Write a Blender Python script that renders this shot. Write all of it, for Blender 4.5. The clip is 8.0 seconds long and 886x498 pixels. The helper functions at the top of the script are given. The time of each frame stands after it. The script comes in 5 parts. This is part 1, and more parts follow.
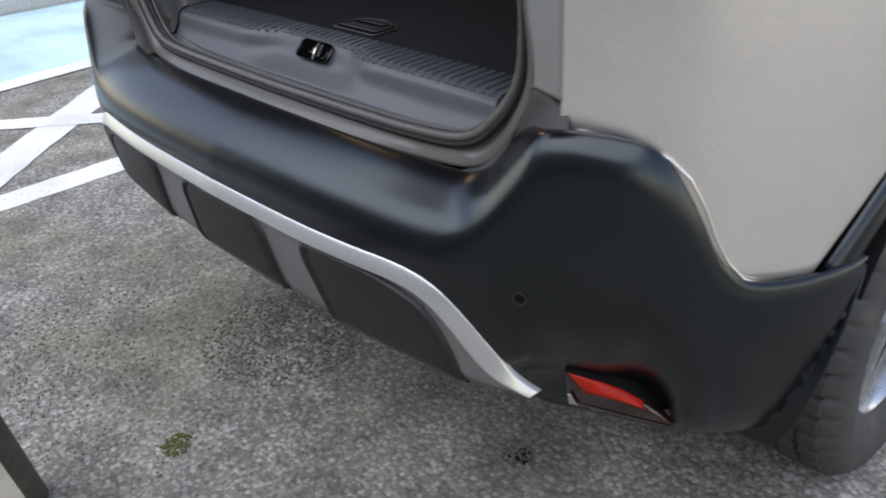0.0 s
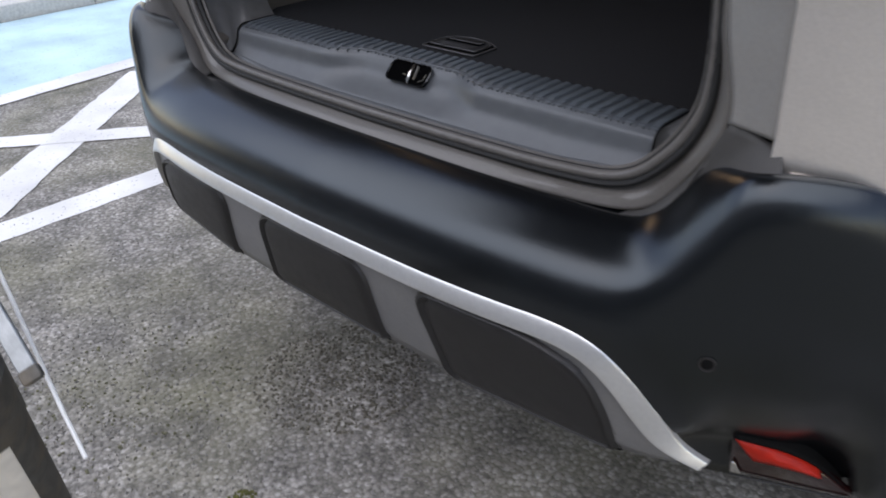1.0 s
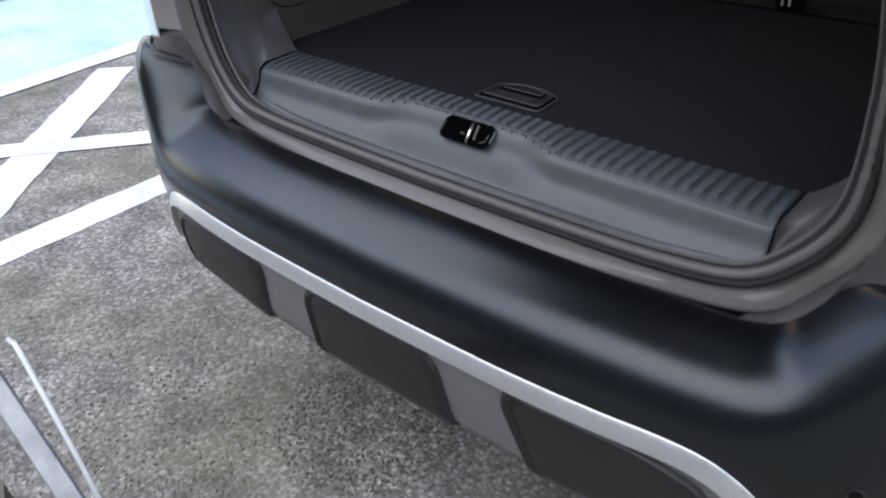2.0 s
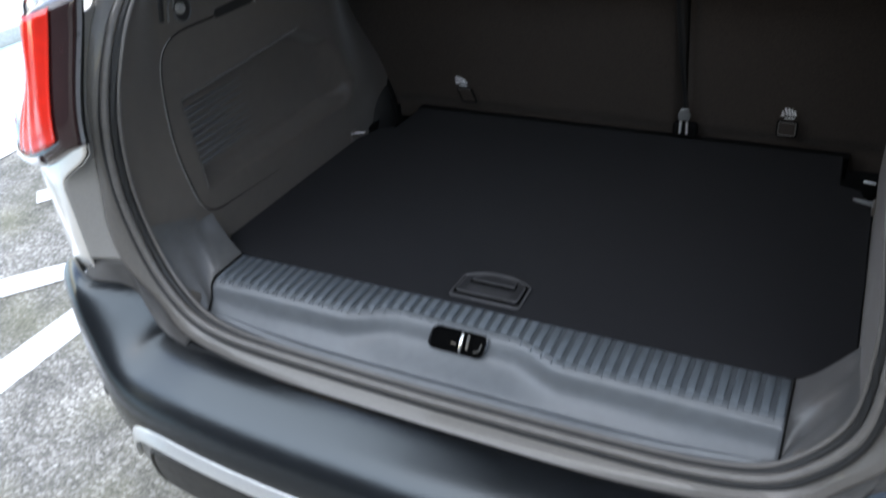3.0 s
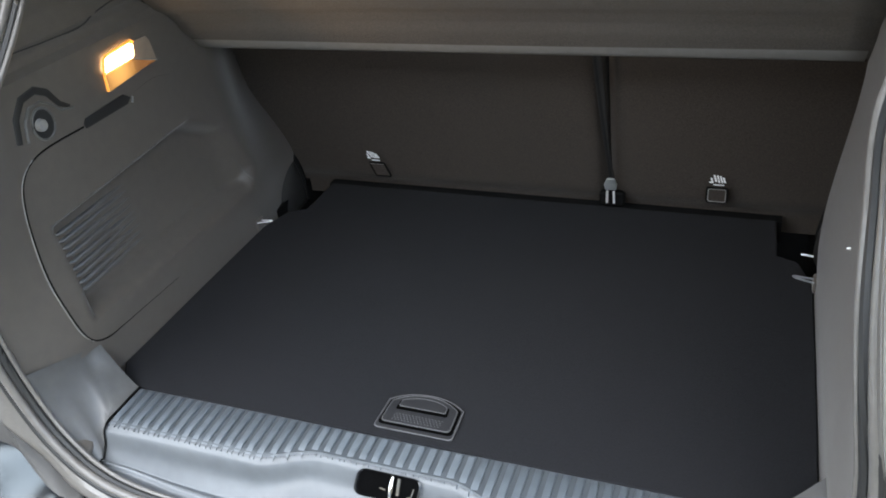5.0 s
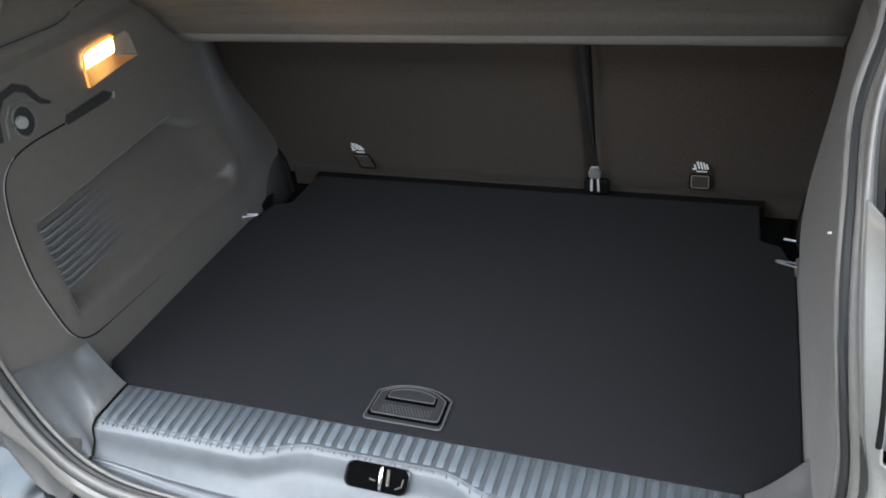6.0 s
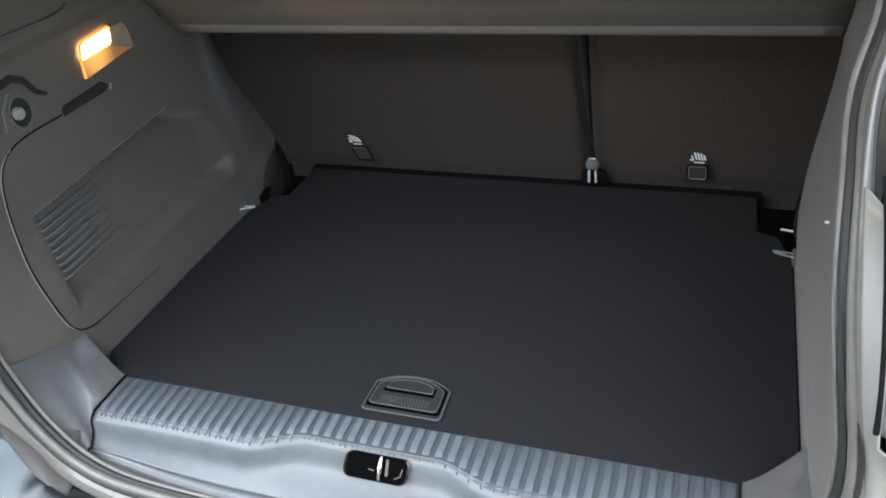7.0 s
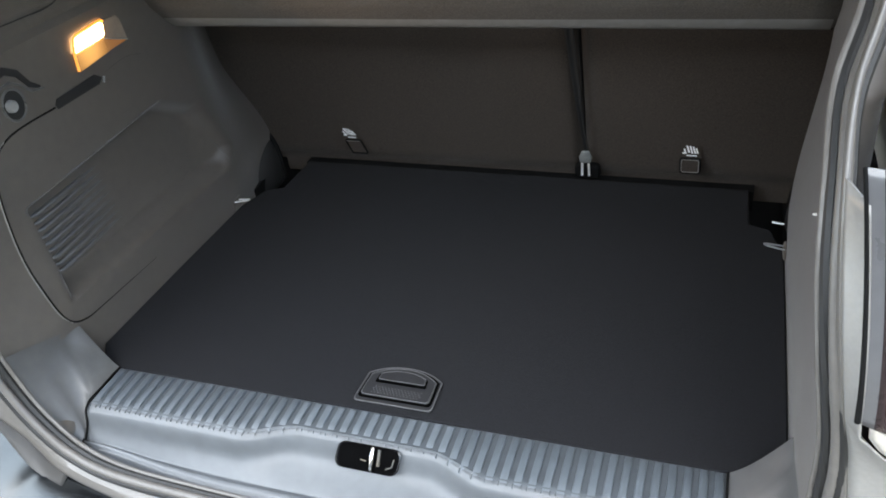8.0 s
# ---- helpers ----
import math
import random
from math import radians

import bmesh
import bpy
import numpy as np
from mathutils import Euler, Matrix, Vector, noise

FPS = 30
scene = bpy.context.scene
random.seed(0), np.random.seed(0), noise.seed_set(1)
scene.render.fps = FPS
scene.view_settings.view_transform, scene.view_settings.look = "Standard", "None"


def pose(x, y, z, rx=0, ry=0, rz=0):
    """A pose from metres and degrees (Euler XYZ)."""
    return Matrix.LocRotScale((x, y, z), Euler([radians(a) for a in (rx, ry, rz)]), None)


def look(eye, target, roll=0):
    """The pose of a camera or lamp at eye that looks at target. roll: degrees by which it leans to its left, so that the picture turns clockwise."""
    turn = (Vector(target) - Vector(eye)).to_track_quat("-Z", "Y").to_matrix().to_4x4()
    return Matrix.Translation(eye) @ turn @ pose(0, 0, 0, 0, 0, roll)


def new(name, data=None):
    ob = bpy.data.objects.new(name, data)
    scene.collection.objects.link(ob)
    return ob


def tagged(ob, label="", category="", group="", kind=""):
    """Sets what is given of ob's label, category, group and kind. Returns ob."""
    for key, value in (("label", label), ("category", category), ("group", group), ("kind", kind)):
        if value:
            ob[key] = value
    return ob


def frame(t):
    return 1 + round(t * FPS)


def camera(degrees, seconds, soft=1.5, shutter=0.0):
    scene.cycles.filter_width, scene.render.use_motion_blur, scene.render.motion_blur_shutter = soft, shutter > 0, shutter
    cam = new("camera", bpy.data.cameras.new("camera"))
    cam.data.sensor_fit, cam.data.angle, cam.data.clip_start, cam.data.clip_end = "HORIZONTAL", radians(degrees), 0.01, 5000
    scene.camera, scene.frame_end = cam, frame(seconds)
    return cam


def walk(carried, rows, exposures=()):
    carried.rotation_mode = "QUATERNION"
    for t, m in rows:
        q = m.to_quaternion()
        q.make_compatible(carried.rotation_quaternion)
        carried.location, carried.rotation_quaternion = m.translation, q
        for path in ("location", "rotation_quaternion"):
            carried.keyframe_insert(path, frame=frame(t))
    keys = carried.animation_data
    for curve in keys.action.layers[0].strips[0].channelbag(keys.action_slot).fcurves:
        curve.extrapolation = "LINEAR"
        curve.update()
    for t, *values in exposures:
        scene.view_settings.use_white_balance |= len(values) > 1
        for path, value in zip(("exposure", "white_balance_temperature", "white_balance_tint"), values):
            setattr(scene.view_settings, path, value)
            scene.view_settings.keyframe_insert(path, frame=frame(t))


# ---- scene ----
cam = camera(57.9, 8.0, soft=1.8, shutter=0.5)
PATH = [
    (0, (1.127, -0.284, 1.096), (-0.167, 0.876, 0.106), -3.5),
    (0.5, (1.026, -0.337, 1.093), (-0.255, 0.856, 0.126), -3.0),
    (1, (0.883, -0.336, 1.093), (-0.37, 0.874, 0.111), -3.1),
    (1.2, (0.834, -0.335, 1.108), (-0.402, 0.887, 0.119), -2.9),
    (2.3, (0.579, -0.314, 1.246), (-0.462, 0.991, 0.144), -1.9),
    (2.5, (0.511, -0.322, 1.307), (-0.411, 1.072, 0.209), -1.9),
    (2.8, (0.452, -0.335, 1.392), (-0.403, 1.124, 0.325), -5.1),
    (3, (0.435, -0.32, 1.448), (-0.402, 1.156, 0.389), -5.5),
    (3.2, (0.419, -0.286, 1.479), (-0.392, 1.218, 0.437), -6.2),
    (3.5, (0.405, -0.214, 1.517), (-0.386, 1.3, 0.477), -6.4),
    (4, (0.383, -0.146, 1.518), (-0.357, 1.396, 0.482), -6.0),
    (4.5, (0.382, -0.139, 1.522), (-0.324, 1.413, 0.476), -6.3),
    (5, (0.383, -0.142, 1.519), (-0.3, 1.41, 0.459), -6.8),
    (6.5, (0.387, -0.144, 1.522), (-0.257, 1.403, 0.431), -7.3),
    (7, (0.385, -0.147, 1.518), (-0.257, 1.397, 0.421), -7.3),
    (7.5, (0.391, -0.151, 1.519), (-0.251, 1.388, 0.414), -7.4),
    (8, (0.397, -0.15, 1.518), (-0.242, 1.387, 0.409), -7.3),
]
EXPOSURE = [(0.0, 1.6, 9000, 21), (1.2, 1.53, 9000, 24), (2.4, 2.02, 8500, 21), (3.2, 2.65, 8500, 16), (4.0, 3.5, 9300, 17), (5.0, 3.66, 9100, 15), (8.0, 3.60, 9150, 15)]
walk(cam, [(t, look(eye, target, roll)) for t, eye, target, roll in PATH], EXPOSURE)

# ---- world and sun ----
SUN_ELEV, SUN_AZ = radians(60), radians(188)
world = bpy.data.worlds.new("sky")
scene.world = world
world.use_nodes = True
wn = world.node_tree.nodes
sky = wn.new("ShaderNodeTexSky")
sky.sky_type = "NISHITA"
sky.sun_disc = False
sky.sun_elevation, sky.sun_rotation = SUN_ELEV, SUN_AZ
sky.ozone_density = 2.6
sky.air_density, sky.dust_density = 1.0, 0.25
world.node_tree.links.new(sky.outputs[0], wn["Background"].inputs[0])
wn["Background"].inputs[1].default_value = 0.125
sun_data = bpy.data.lights.new("sun", "SUN")
sun_data.energy, sun_data.angle, sun_data.color = 1.35, radians(100), (0.65, 0.835, 1.0)
sun = new("sun", sun_data)
sun_dir = Vector((math.sin(SUN_AZ) * math.cos(SUN_ELEV), math.cos(SUN_AZ) * math.cos(SUN_ELEV), math.sin(SUN_ELEV)))
sun.matrix_world = look(sun_dir * 30, (0, 0, 0))


# ---- materials ----
def mat(name, base, rough=0.5, metal=0.0, var=0.25, scale=30.0, bump=0.0, bump_scale=400.0, coat=0.0, stain=0.0,
        stain_scale=4.0, stain_col=None, sheen=0.0, rvar=0.1, spec=0.5, coat_rough=0.06, coat_ior=1.5, coat_tint=(1, 1, 1),
        ior=1.5, spec_tint=(1, 1, 1)):
    """Principled surface: grain at one scale, stains at a larger one, fine relief."""
    m = bpy.data.materials.new(name)
    m.use_nodes = True
    nt = m.node_tree
    n, l = nt.nodes, nt.links
    p = n["Principled BSDF"]
    tc = n.new("ShaderNodeTexCoord")
    geo = n.new("ShaderNodeNewGeometry")
    g = n.new("ShaderNodeTexNoise")
    g.inputs["Scale"].default_value, g.inputs["Detail"].default_value = scale, 4
    l.new(geo.outputs["Position"], g.inputs["Vector"])
    ramp = n.new("ShaderNodeMapRange")
    ramp.inputs["From Min"].default_value, ramp.inputs["From Max"].default_value = 0.3, 0.7
    ramp.inputs["To Min"].default_value, ramp.inputs["To Max"].default_value = 1 - var, 1 + var
    l.new(g.outputs["Fac"], ramp.inputs["Value"])
    mul = n.new("ShaderNodeMix")
    mul.data_type, mul.blend_type = "RGBA", "MULTIPLY"
    mul.inputs[0].default_value = 1
    mul.inputs[6].default_value = (*base, 1)
    l.new(ramp.outputs[0], mul.inputs[7])
    col = mul.outputs[2]
    if stain:
        s = n.new("ShaderNodeTexNoise")
        s.inputs["Scale"].default_value, s.inputs["Detail"].default_value = stain_scale, 6
        l.new(geo.outputs["Position"], s.inputs["Vector"])
        r = n.new("ShaderNodeMapRange")
        r.inputs["From Min"].default_value, r.inputs["From Max"].default_value = 0.48, 0.7
        r.inputs["To Max"].default_value = stain
        l.new(s.outputs["Fac"], r.inputs["Value"])
        mx = n.new("ShaderNodeMix")
        mx.data_type = "RGBA"
        l.new(r.outputs[0], mx.inputs[0])
        l.new(col, mx.inputs[6])
        mx.inputs[7].default_value = (*(stain_col or base), 1)
        col = mx.outputs[2]
    l.new(col, p.inputs["Base Color"])
    rr = n.new("ShaderNodeMapRange")
    rr.inputs["To Min"].default_value, rr.inputs["To Max"].default_value = max(0.02, rough - rvar), min(1, rough + rvar)
    l.new(g.outputs["Fac"], rr.inputs["Value"])
    l.new(rr.outputs[0], p.inputs["Roughness"])
    p.inputs["Metallic"].default_value = metal
    p.inputs["Coat Weight"].default_value = coat
    p.inputs["Coat Roughness"].default_value = coat_rough
    p.inputs["Coat IOR"].default_value = coat_ior
    p.inputs["Coat Tint"].default_value = (*coat_tint, 1)
    p.inputs["Sheen Weight"].default_value = sheen
    p.inputs["Specular IOR Level"].default_value = spec
    p.inputs["IOR"].default_value = ior
    p.inputs["Specular Tint"].default_value = (*spec_tint, 1)
    if bump:
        b = n.new("ShaderNodeTexNoise")
        b.inputs["Scale"].default_value, b.inputs["Detail"].default_value = bump_scale, 3
        l.new(geo.outputs["Position"], b.inputs["Vector"])
        bn = n.new("ShaderNodeBump")
        bn.inputs["Strength"].default_value, bn.inputs["Distance"].default_value = bump, 0.002
        l.new(b.outputs["Fac"], bn.inputs["Height"])
        l.new(bn.outputs[0], p.inputs["Normal"])
    return m


def asphalt():
    m = bpy.data.materials.new("asphalt")
    m.use_nodes = True
    nt = m.node_tree
    n, l = nt.nodes, nt.links
    p = n["Principled BSDF"]
    geo = n.new("ShaderNodeNewGeometry")
    v = n.new("ShaderNodeTexVoronoi")
    v.inputs["Scale"].default_value = 105
    v.inputs["Randomness"].default_value = 1.0
    l.new(geo.outputs["Position"], v.inputs["Vector"])
    sep = n.new("ShaderNodeSeparateColor")
    l.new(v.outputs["Color"], sep.inputs[0])
    stone = n.new("ShaderNodeValToRGB")
    e = stone.color_ramp.elements
    e[0].position, e[0].color = 0.0, (0.178, 0.166, 0.147, 1)
    e[1].position, e[1].color = 1.0, (0.405, 0.380, 0.350, 1)
    k = e.new(0.55)
    k.color = (0.258, 0.238, 0.210, 1)
    l.new(sep.outputs[0], stone.inputs[0])
    edge = n.new("ShaderNodeMapRange")
    edge.inputs["From Min"].default_value, edge.inputs["From Max"].default_value = 0.35, 0.75
    edge.inputs["To Min"].default_value, edge.inputs["To Max"].default_value = 1.0, 0.70
    l.new(v.outputs["Distance"], edge.inputs["Value"])
    mul = n.new("ShaderNodeMix")
    mul.data_type, mul.blend_type = "RGBA", "MULTIPLY"
    mul.inputs[0].default_value = 1
    l.new(stone.outputs[0], mul.inputs[6])
    l.new(edge.outputs[0], mul.inputs[7])
    gap = n.new("ShaderNodeTexNoise")
    gap.inputs["Scale"].default_value, gap.inputs["Detail"].default_value = 85, 3
    l.new(geo.outputs["Position"], gap.inputs["Vector"])
    gr = n.new("ShaderNodeMapRange")
    gr.inputs["From Min"].default_value, gr.inputs["From Max"].default_value = 0.38, 0.54
    gr.inputs["To Min"].default_value, gr.inputs["To Max"].default_value = 0.66, 1.07
    l.new(gap.outputs["Fac"], gr.inputs["Value"])
    chip = n.new("ShaderNodeMix")
    chip.data_type, chip.blend_type = "RGBA", "MULTIPLY"
    chip.inputs[0].default_value = 1
    l.new(mul.outputs[2], chip.inputs[6])
    l.new(gr.outputs[0], chip.inputs[7])
    big = n.new("ShaderNodeTexNoise")
    big.inputs["Scale"].default_value, big.inputs["Detail"].default_value = 1.7, 7
    l.new(geo.outputs["Position"], big.inputs["Vector"])
    r = n.new("ShaderNodeMapRange")
    r.inputs["From Min"].default_value, r.inputs["From Max"].default_value = 0.45, 0.72
    r.inputs["To Max"].default_value = 0.75
    l.new(big.outputs["Fac"], r.inputs["Value"])
    moss = n.new("ShaderNodeMix")
    moss.data_type = "RGBA"
    l.new(r.outputs[0], moss.inputs[0])
    l.new(chip.outputs[2], moss.inputs[6])
    moss.inputs[7].default_value = (0.135, 0.128, 0.072, 1)
    mid = n.new("ShaderNodeTexNoise")
    mid.inputs["Scale"].default_value, mid.inputs["Detail"].default_value = 6.5, 5
    l.new(geo.outputs["Position"], mid.inputs["Vector"])
    r2 = n.new("ShaderNodeMapRange")
    r2.inputs["From Min"].default_value, r2.inputs["From Max"].default_value = 0.3, 0.7
    r2.inputs["To Min"].default_value, r2.inputs["To Max"].default_value = 0.62, 1.38
    l.new(mid.outputs["Fac"], r2.inputs["Value"])
    mul2 = n.new("ShaderNodeMix")
    mul2.data_type, mul2.blend_type = "RGBA", "MULTIPLY"
    mul2.inputs[0].default_value = 1
    l.new(moss.outputs[2], mul2.inputs[6])
    l.new(r2.outputs[0], mul2.inputs[7])
    l.new(mul2.outputs[2], p.inputs["Base Color"])
    p.inputs["Roughness"].default_value = 0.85
    bn = n.new("ShaderNodeBump")
    bn.inputs["Strength"].default_value, bn.inputs["Distance"].default_value = 0.45, 0.005
    bn.invert = True
    l.new(v.outputs["Distance"], bn.inputs["Height"])
    l.new(bn.outputs[0], p.inputs["Normal"])
    return m


def paint_on_ground(name, base):
    """Worn road paint: the asphalt shows through in specks."""
    m = bpy.data.materials.new(name)
    m.use_nodes = True
    nt = m.node_tree
    n, l = nt.nodes, nt.links
    p = n["Principled BSDF"]
    geo = n.new("ShaderNodeNewGeometry")
    a = n.new("ShaderNodeTexNoise")
    a.inputs["Scale"].default_value, a.inputs["Detail"].default_value = 70, 5
    l.new(geo.outputs["Position"], a.inputs["Vector"])
    r = n.new("ShaderNodeMapRange")
    r.inputs["From Min"].default_value, r.inputs["From Max"].default_value = 0.62, 0.72
    r.inputs["To Max"].default_value = 0.6
    l.new(a.outputs["Fac"], r.inputs["Value"])
    b = n.new("ShaderNodeTexNoise")
    b.inputs["Scale"].default_value, b.inputs["Detail"].default_value = 3, 6
    l.new(geo.outputs["Position"], b.inputs["Vector"])
    r2 = n.new("ShaderNodeMapRange")
    r2.inputs["From Min"].default_value, r2.inputs["From Max"].default_value = 0.3, 0.7
    r2.inputs["To Min"].default_value, r2.inputs["To Max"].default_value = 0.75, 1.1
    l.new(b.outputs["Fac"], r2.inputs["Value"])
    mul = n.new("ShaderNodeMix")
    mul.data_type, mul.blend_type = "RGBA", "MULTIPLY"
    mul.inputs[0].default_value = 1
    mul.inputs[6].default_value = (*base, 1)
    l.new(r2.outputs[0], mul.inputs[7])
    mx = n.new("ShaderNodeMix")
    mx.data_type = "RGBA"
    l.new(r.outputs[0], mx.inputs[0])
    l.new(mul.outputs[2], mx.inputs[6])
    mx.inputs[7].default_value = (0.12, 0.12, 0.115, 1)
    l.new(mx.outputs[2], p.inputs["Base Color"])
    p.inputs["Roughness"].default_value = 0.7
    bn = n.new("ShaderNodeBump")
    bn.inputs["Strength"].default_value, bn.inputs["Distance"].default_value = 0.5, 0.003
    l.new(a.outputs["Fac"], bn.inputs["Height"])
    l.new(bn.outputs[0], p.inputs["Normal"])
    return m


def glow(name, colour, strength):
    m = bpy.data.materials.new(name)
    m.use_nodes = True
    p = m.node_tree.nodes["Principled BSDF"]
    p.inputs["Base Color"].default_value = (*colour, 1)
    p.inputs["Emission Color"].default_value = (*colour, 1)
    p.inputs["Emission Strength"].default_value = strength
    return m


def lit_lens(name, centre, radius, hot, rim, strength):
    """A lens lit from a bulb behind it: brightest at centre, fading outwards."""
    m = bpy.data.materials.new(name)
    m.use_nodes = True
    n, l = m.node_tree.nodes, m.node_tree.links
    p = n["Principled BSDF"]
    geo = n.new("ShaderNodeNewGeometry")
    dist = n.new("ShaderNodeVectorMath")
    dist.operation = "DISTANCE"
    dist.inputs[1].default_value = centre
    l.new(geo.outputs["Position"], dist.inputs[0])
    fade = n.new("ShaderNodeMapRange")
    fade.interpolation_type = "SMOOTHSTEP"
    fade.inputs["From Min"].default_value, fade.inputs["From Max"].default_value = 0.0, radius
    l.new(dist.outputs["Value"], fade.inputs["Value"])
    ramp = n.new("ShaderNodeValToRGB")
    ramp.color_ramp.elements[0].color = (*hot, 1)
    ramp.color_ramp.elements[1].color = (*rim, 1)
    l.new(fade.outputs[0], ramp.inputs[0])
    p.inputs["Base Color"].default_value = (0.22, 0.12, 0.06, 1)
    p.inputs["Roughness"].default_value = 0.25
    l.new(ramp.outputs[0], p.inputs["Emission Color"])
    p.inputs["Emission Strength"].default_value = strength
    return m


ASPHALT = asphalt()
WHITE_LINE = paint_on_ground("white_road_paint", (0.74, 0.73, 0.71))
BLUE_BAY = paint_on_ground("blue_bay_paint", (0.46, 0.67, 0.72))
SILVER = mat("silver_paint", (0.83, 0.775, 0.72), 0.30, 0.72, 0.04, 300, 0.0, 900, coat=0.8, rvar=0.03, stain=0.12,
             stain_scale=14, stain_col=(0.52, 0.51, 0.48))
# Darker copy of the body silver; the shade beside the opening is in its colour.
SHADED_SILVER = mat("shaded_silver_paint", (0.28, 0.268, 0.252), 0.45, 0.3, 0.05, 200, 0.02, 800, coat=0.1, rvar=0.04, stain=0.25, stain_scale=16,
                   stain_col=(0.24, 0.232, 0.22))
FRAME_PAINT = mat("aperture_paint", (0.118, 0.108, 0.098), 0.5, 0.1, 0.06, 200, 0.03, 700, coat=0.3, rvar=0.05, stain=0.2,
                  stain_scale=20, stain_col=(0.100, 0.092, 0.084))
# The blue specular tint puts the sky's colour into the plastic's reflections.
BUMPER = mat("grained_black_plastic", (0.0028, 0.0034, 0.0042), 0.24, 0.0, 0.12, 40, 0.06, 1400, rvar=0.03, ior=1.61, spec=0.5, spec_tint=(0.84, 0.945, 1.0), stain=0.35,
             stain_scale=9, stain_col=(0.0050, 0.0050, 0.0052))
PLATE = mat("grey_plate_paint", (0.24, 0.24, 0.245), 0.40, 0.5, 0.06, 200, 0.05, 900, rvar=0.05, stain=0.3, stain_scale=12, stain_col=(0.34, 0.33, 0.315))
SKID = mat("satin_aluminium_paint", (0.66, 0.66, 0.65), 0.31, 0.75, 0.04, 200, 0.0, 900, rvar=0.04, stain=0.15,
           stain_scale=12, stain_col=(0.54, 0.53, 0.51))
STEP_PLASTIC = mat("matt_grey_step_plastic", (0.050, 0.047, 0.044), 0.62, 0.0, 0.12, 60, 0.12, 1200, stain=0.3, stain_scale=14,
                   stain_col=(0.060, 0.056, 0.052))
INSERT = mat("dark_insert_plastic", (0.016, 0.015, 0.015), 0.5, 0.0, 0.12, 60, 0.12, 1200, stain=0.3, stain_scale=12,
             stain_col=(0.03, 0.028, 0.025))
TRIM = mat("grey_boot_trim", (0.075, 0.0635, 0.0550), 0.46, 0.0, 0.10, 60, 0.12, 1500, sheen=0.2, rvar=0.06, spec=0.7, stain=0.3, stain_scale=8,
           stain_col=(0.085, 0.072, 0.063))
GRILLE_MAT = mat("grille_plastic", (0.090, 0.088, 0.086), 0.45, 0.0, 0.1, 60, 0.1, 1500, spec=0.5)
SILL = mat("sill_trim_plastic", (0.087, 0.095, 0.102), 0.44, 0.0, 0.08, 60, 0.08, 1500, rvar=0.06, spec=0.5, coat=0.12, coat_rough=0.3, stain=0.3, stain_scale=10,
           stain_col=(0.104, 0.109, 0.113))
CORNER_MAT = mat("corner_trim_plastic", (0.080, 0.080, 0.080), 0.46, 0.0, 0.10, 60, 0.12, 1500, rvar=0.06, spec=0.6, stain=0.3, stain_scale=8, stain_col=(0.092, 0.090, 0.088))
# One sill plastic in two tones: lit rib tops, shaded bed between them.
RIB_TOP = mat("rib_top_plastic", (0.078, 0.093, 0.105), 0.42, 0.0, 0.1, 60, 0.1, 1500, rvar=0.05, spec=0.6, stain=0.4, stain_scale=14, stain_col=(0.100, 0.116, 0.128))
RIB_SHADE = mat("shaded_rib_plastic", (0.052, 0.060, 0.067), 0.48, 0.0, 0.1, 60, 0.1, 1500, rvar=0.05, spec=0.5, stain=0.3, stain_scale=12, stain_col=(0.068, 0.075, 0.083))
RUBBER = mat("seal_rubber", (0.112, 0.103, 0.095), 0.42, 0.0, 0.10, 80, 0.05, 600, rvar=0.05)
DARK_RUBBER = mat("black_rubber", (0.012, 0.012, 0.012), 0.6, 0.0, 0.15, 80, 0.1, 600)
CARPET = mat("needle_felt_carpet", (0.0116, 0.0118, 0.0134), 0.95, 0.0, 0.35, 420, 0.6, 900, sheen=0.03, stain=0.25,
             stain_scale=5, stain_col=(0.0145, 0.0143, 0.0154), spec=0.1)
SEAT = mat("seat_back_felt", (0.0450, 0.0355, 0.0295), 0.95, 0.0, 0.3, 380, 0.5, 800, sheen=0.08, stain=0.3, stain_scale=4,
           stain_col=(0.052, 0.0415, 0.035), spec=0.15)
SHELF = mat("shelf_felt", (0.096, 0.083, 0.072), 0.95, 0.0, 0.25, 380, 0.4, 800, sheen=0.08, stain=0.25, stain_scale=5,
            stain_col=(0.102, 0.094, 0.084), spec=0.15)
SHELF_EDGE = mat("shelf_edge_plastic", (0.22, 0.212, 0.20), 0.6, 0.0, 0.1, 80, 0.2, 900)
BLACK = mat("matt_black", (0.006, 0.006, 0.006), 0.8, 0.0, 0.2, 60, 0.1, 500, spec=0.1)
# Near-black colour that paints the darkness of deep gaps onto shallow faces.
CAVITY = mat("unlit_cavity_plastic", (0.0018, 0.0018, 0.0019), 0.9, 0.0, 0.2, 60, spec=0.02)
GLOSS_BLACK = mat("gloss_black", (0.01, 0.01, 0.011), 0.15, 0.0, 0.1, 60)
BRIGHT = mat("bright_zinc", (0.85, 0.85, 0.84), 0.38, 0.4, 0.05, 90)
CHROME = mat("bright_steel", (0.75, 0.74, 0.72), 0.18, 1.0, 0.05, 90)
TYRE = mat("tyre_rubber", (0.050, 0.048, 0.046), 0.75, 0.0, 0.2, 60, 0.3, 500, stain=0.5, stain_scale=14,
           stain_col=(0.11, 0.105, 0.095))
RIM = mat("alloy_rim", (0.62, 0.63, 0.64), 0.25, 0.85, 0.05, 60, coat=0.4)
REFLEX = mat("reflex_red", (0.50, 0.018, 0.008), 0.45, 0.0, 0.15, 60, 0.2, 600, spec=0.3)
RED = mat("red_lens", (0.80, 0.022, 0.010), 0.12, 0.0, 0.10, 40, coat=0.6, rvar=0.03)
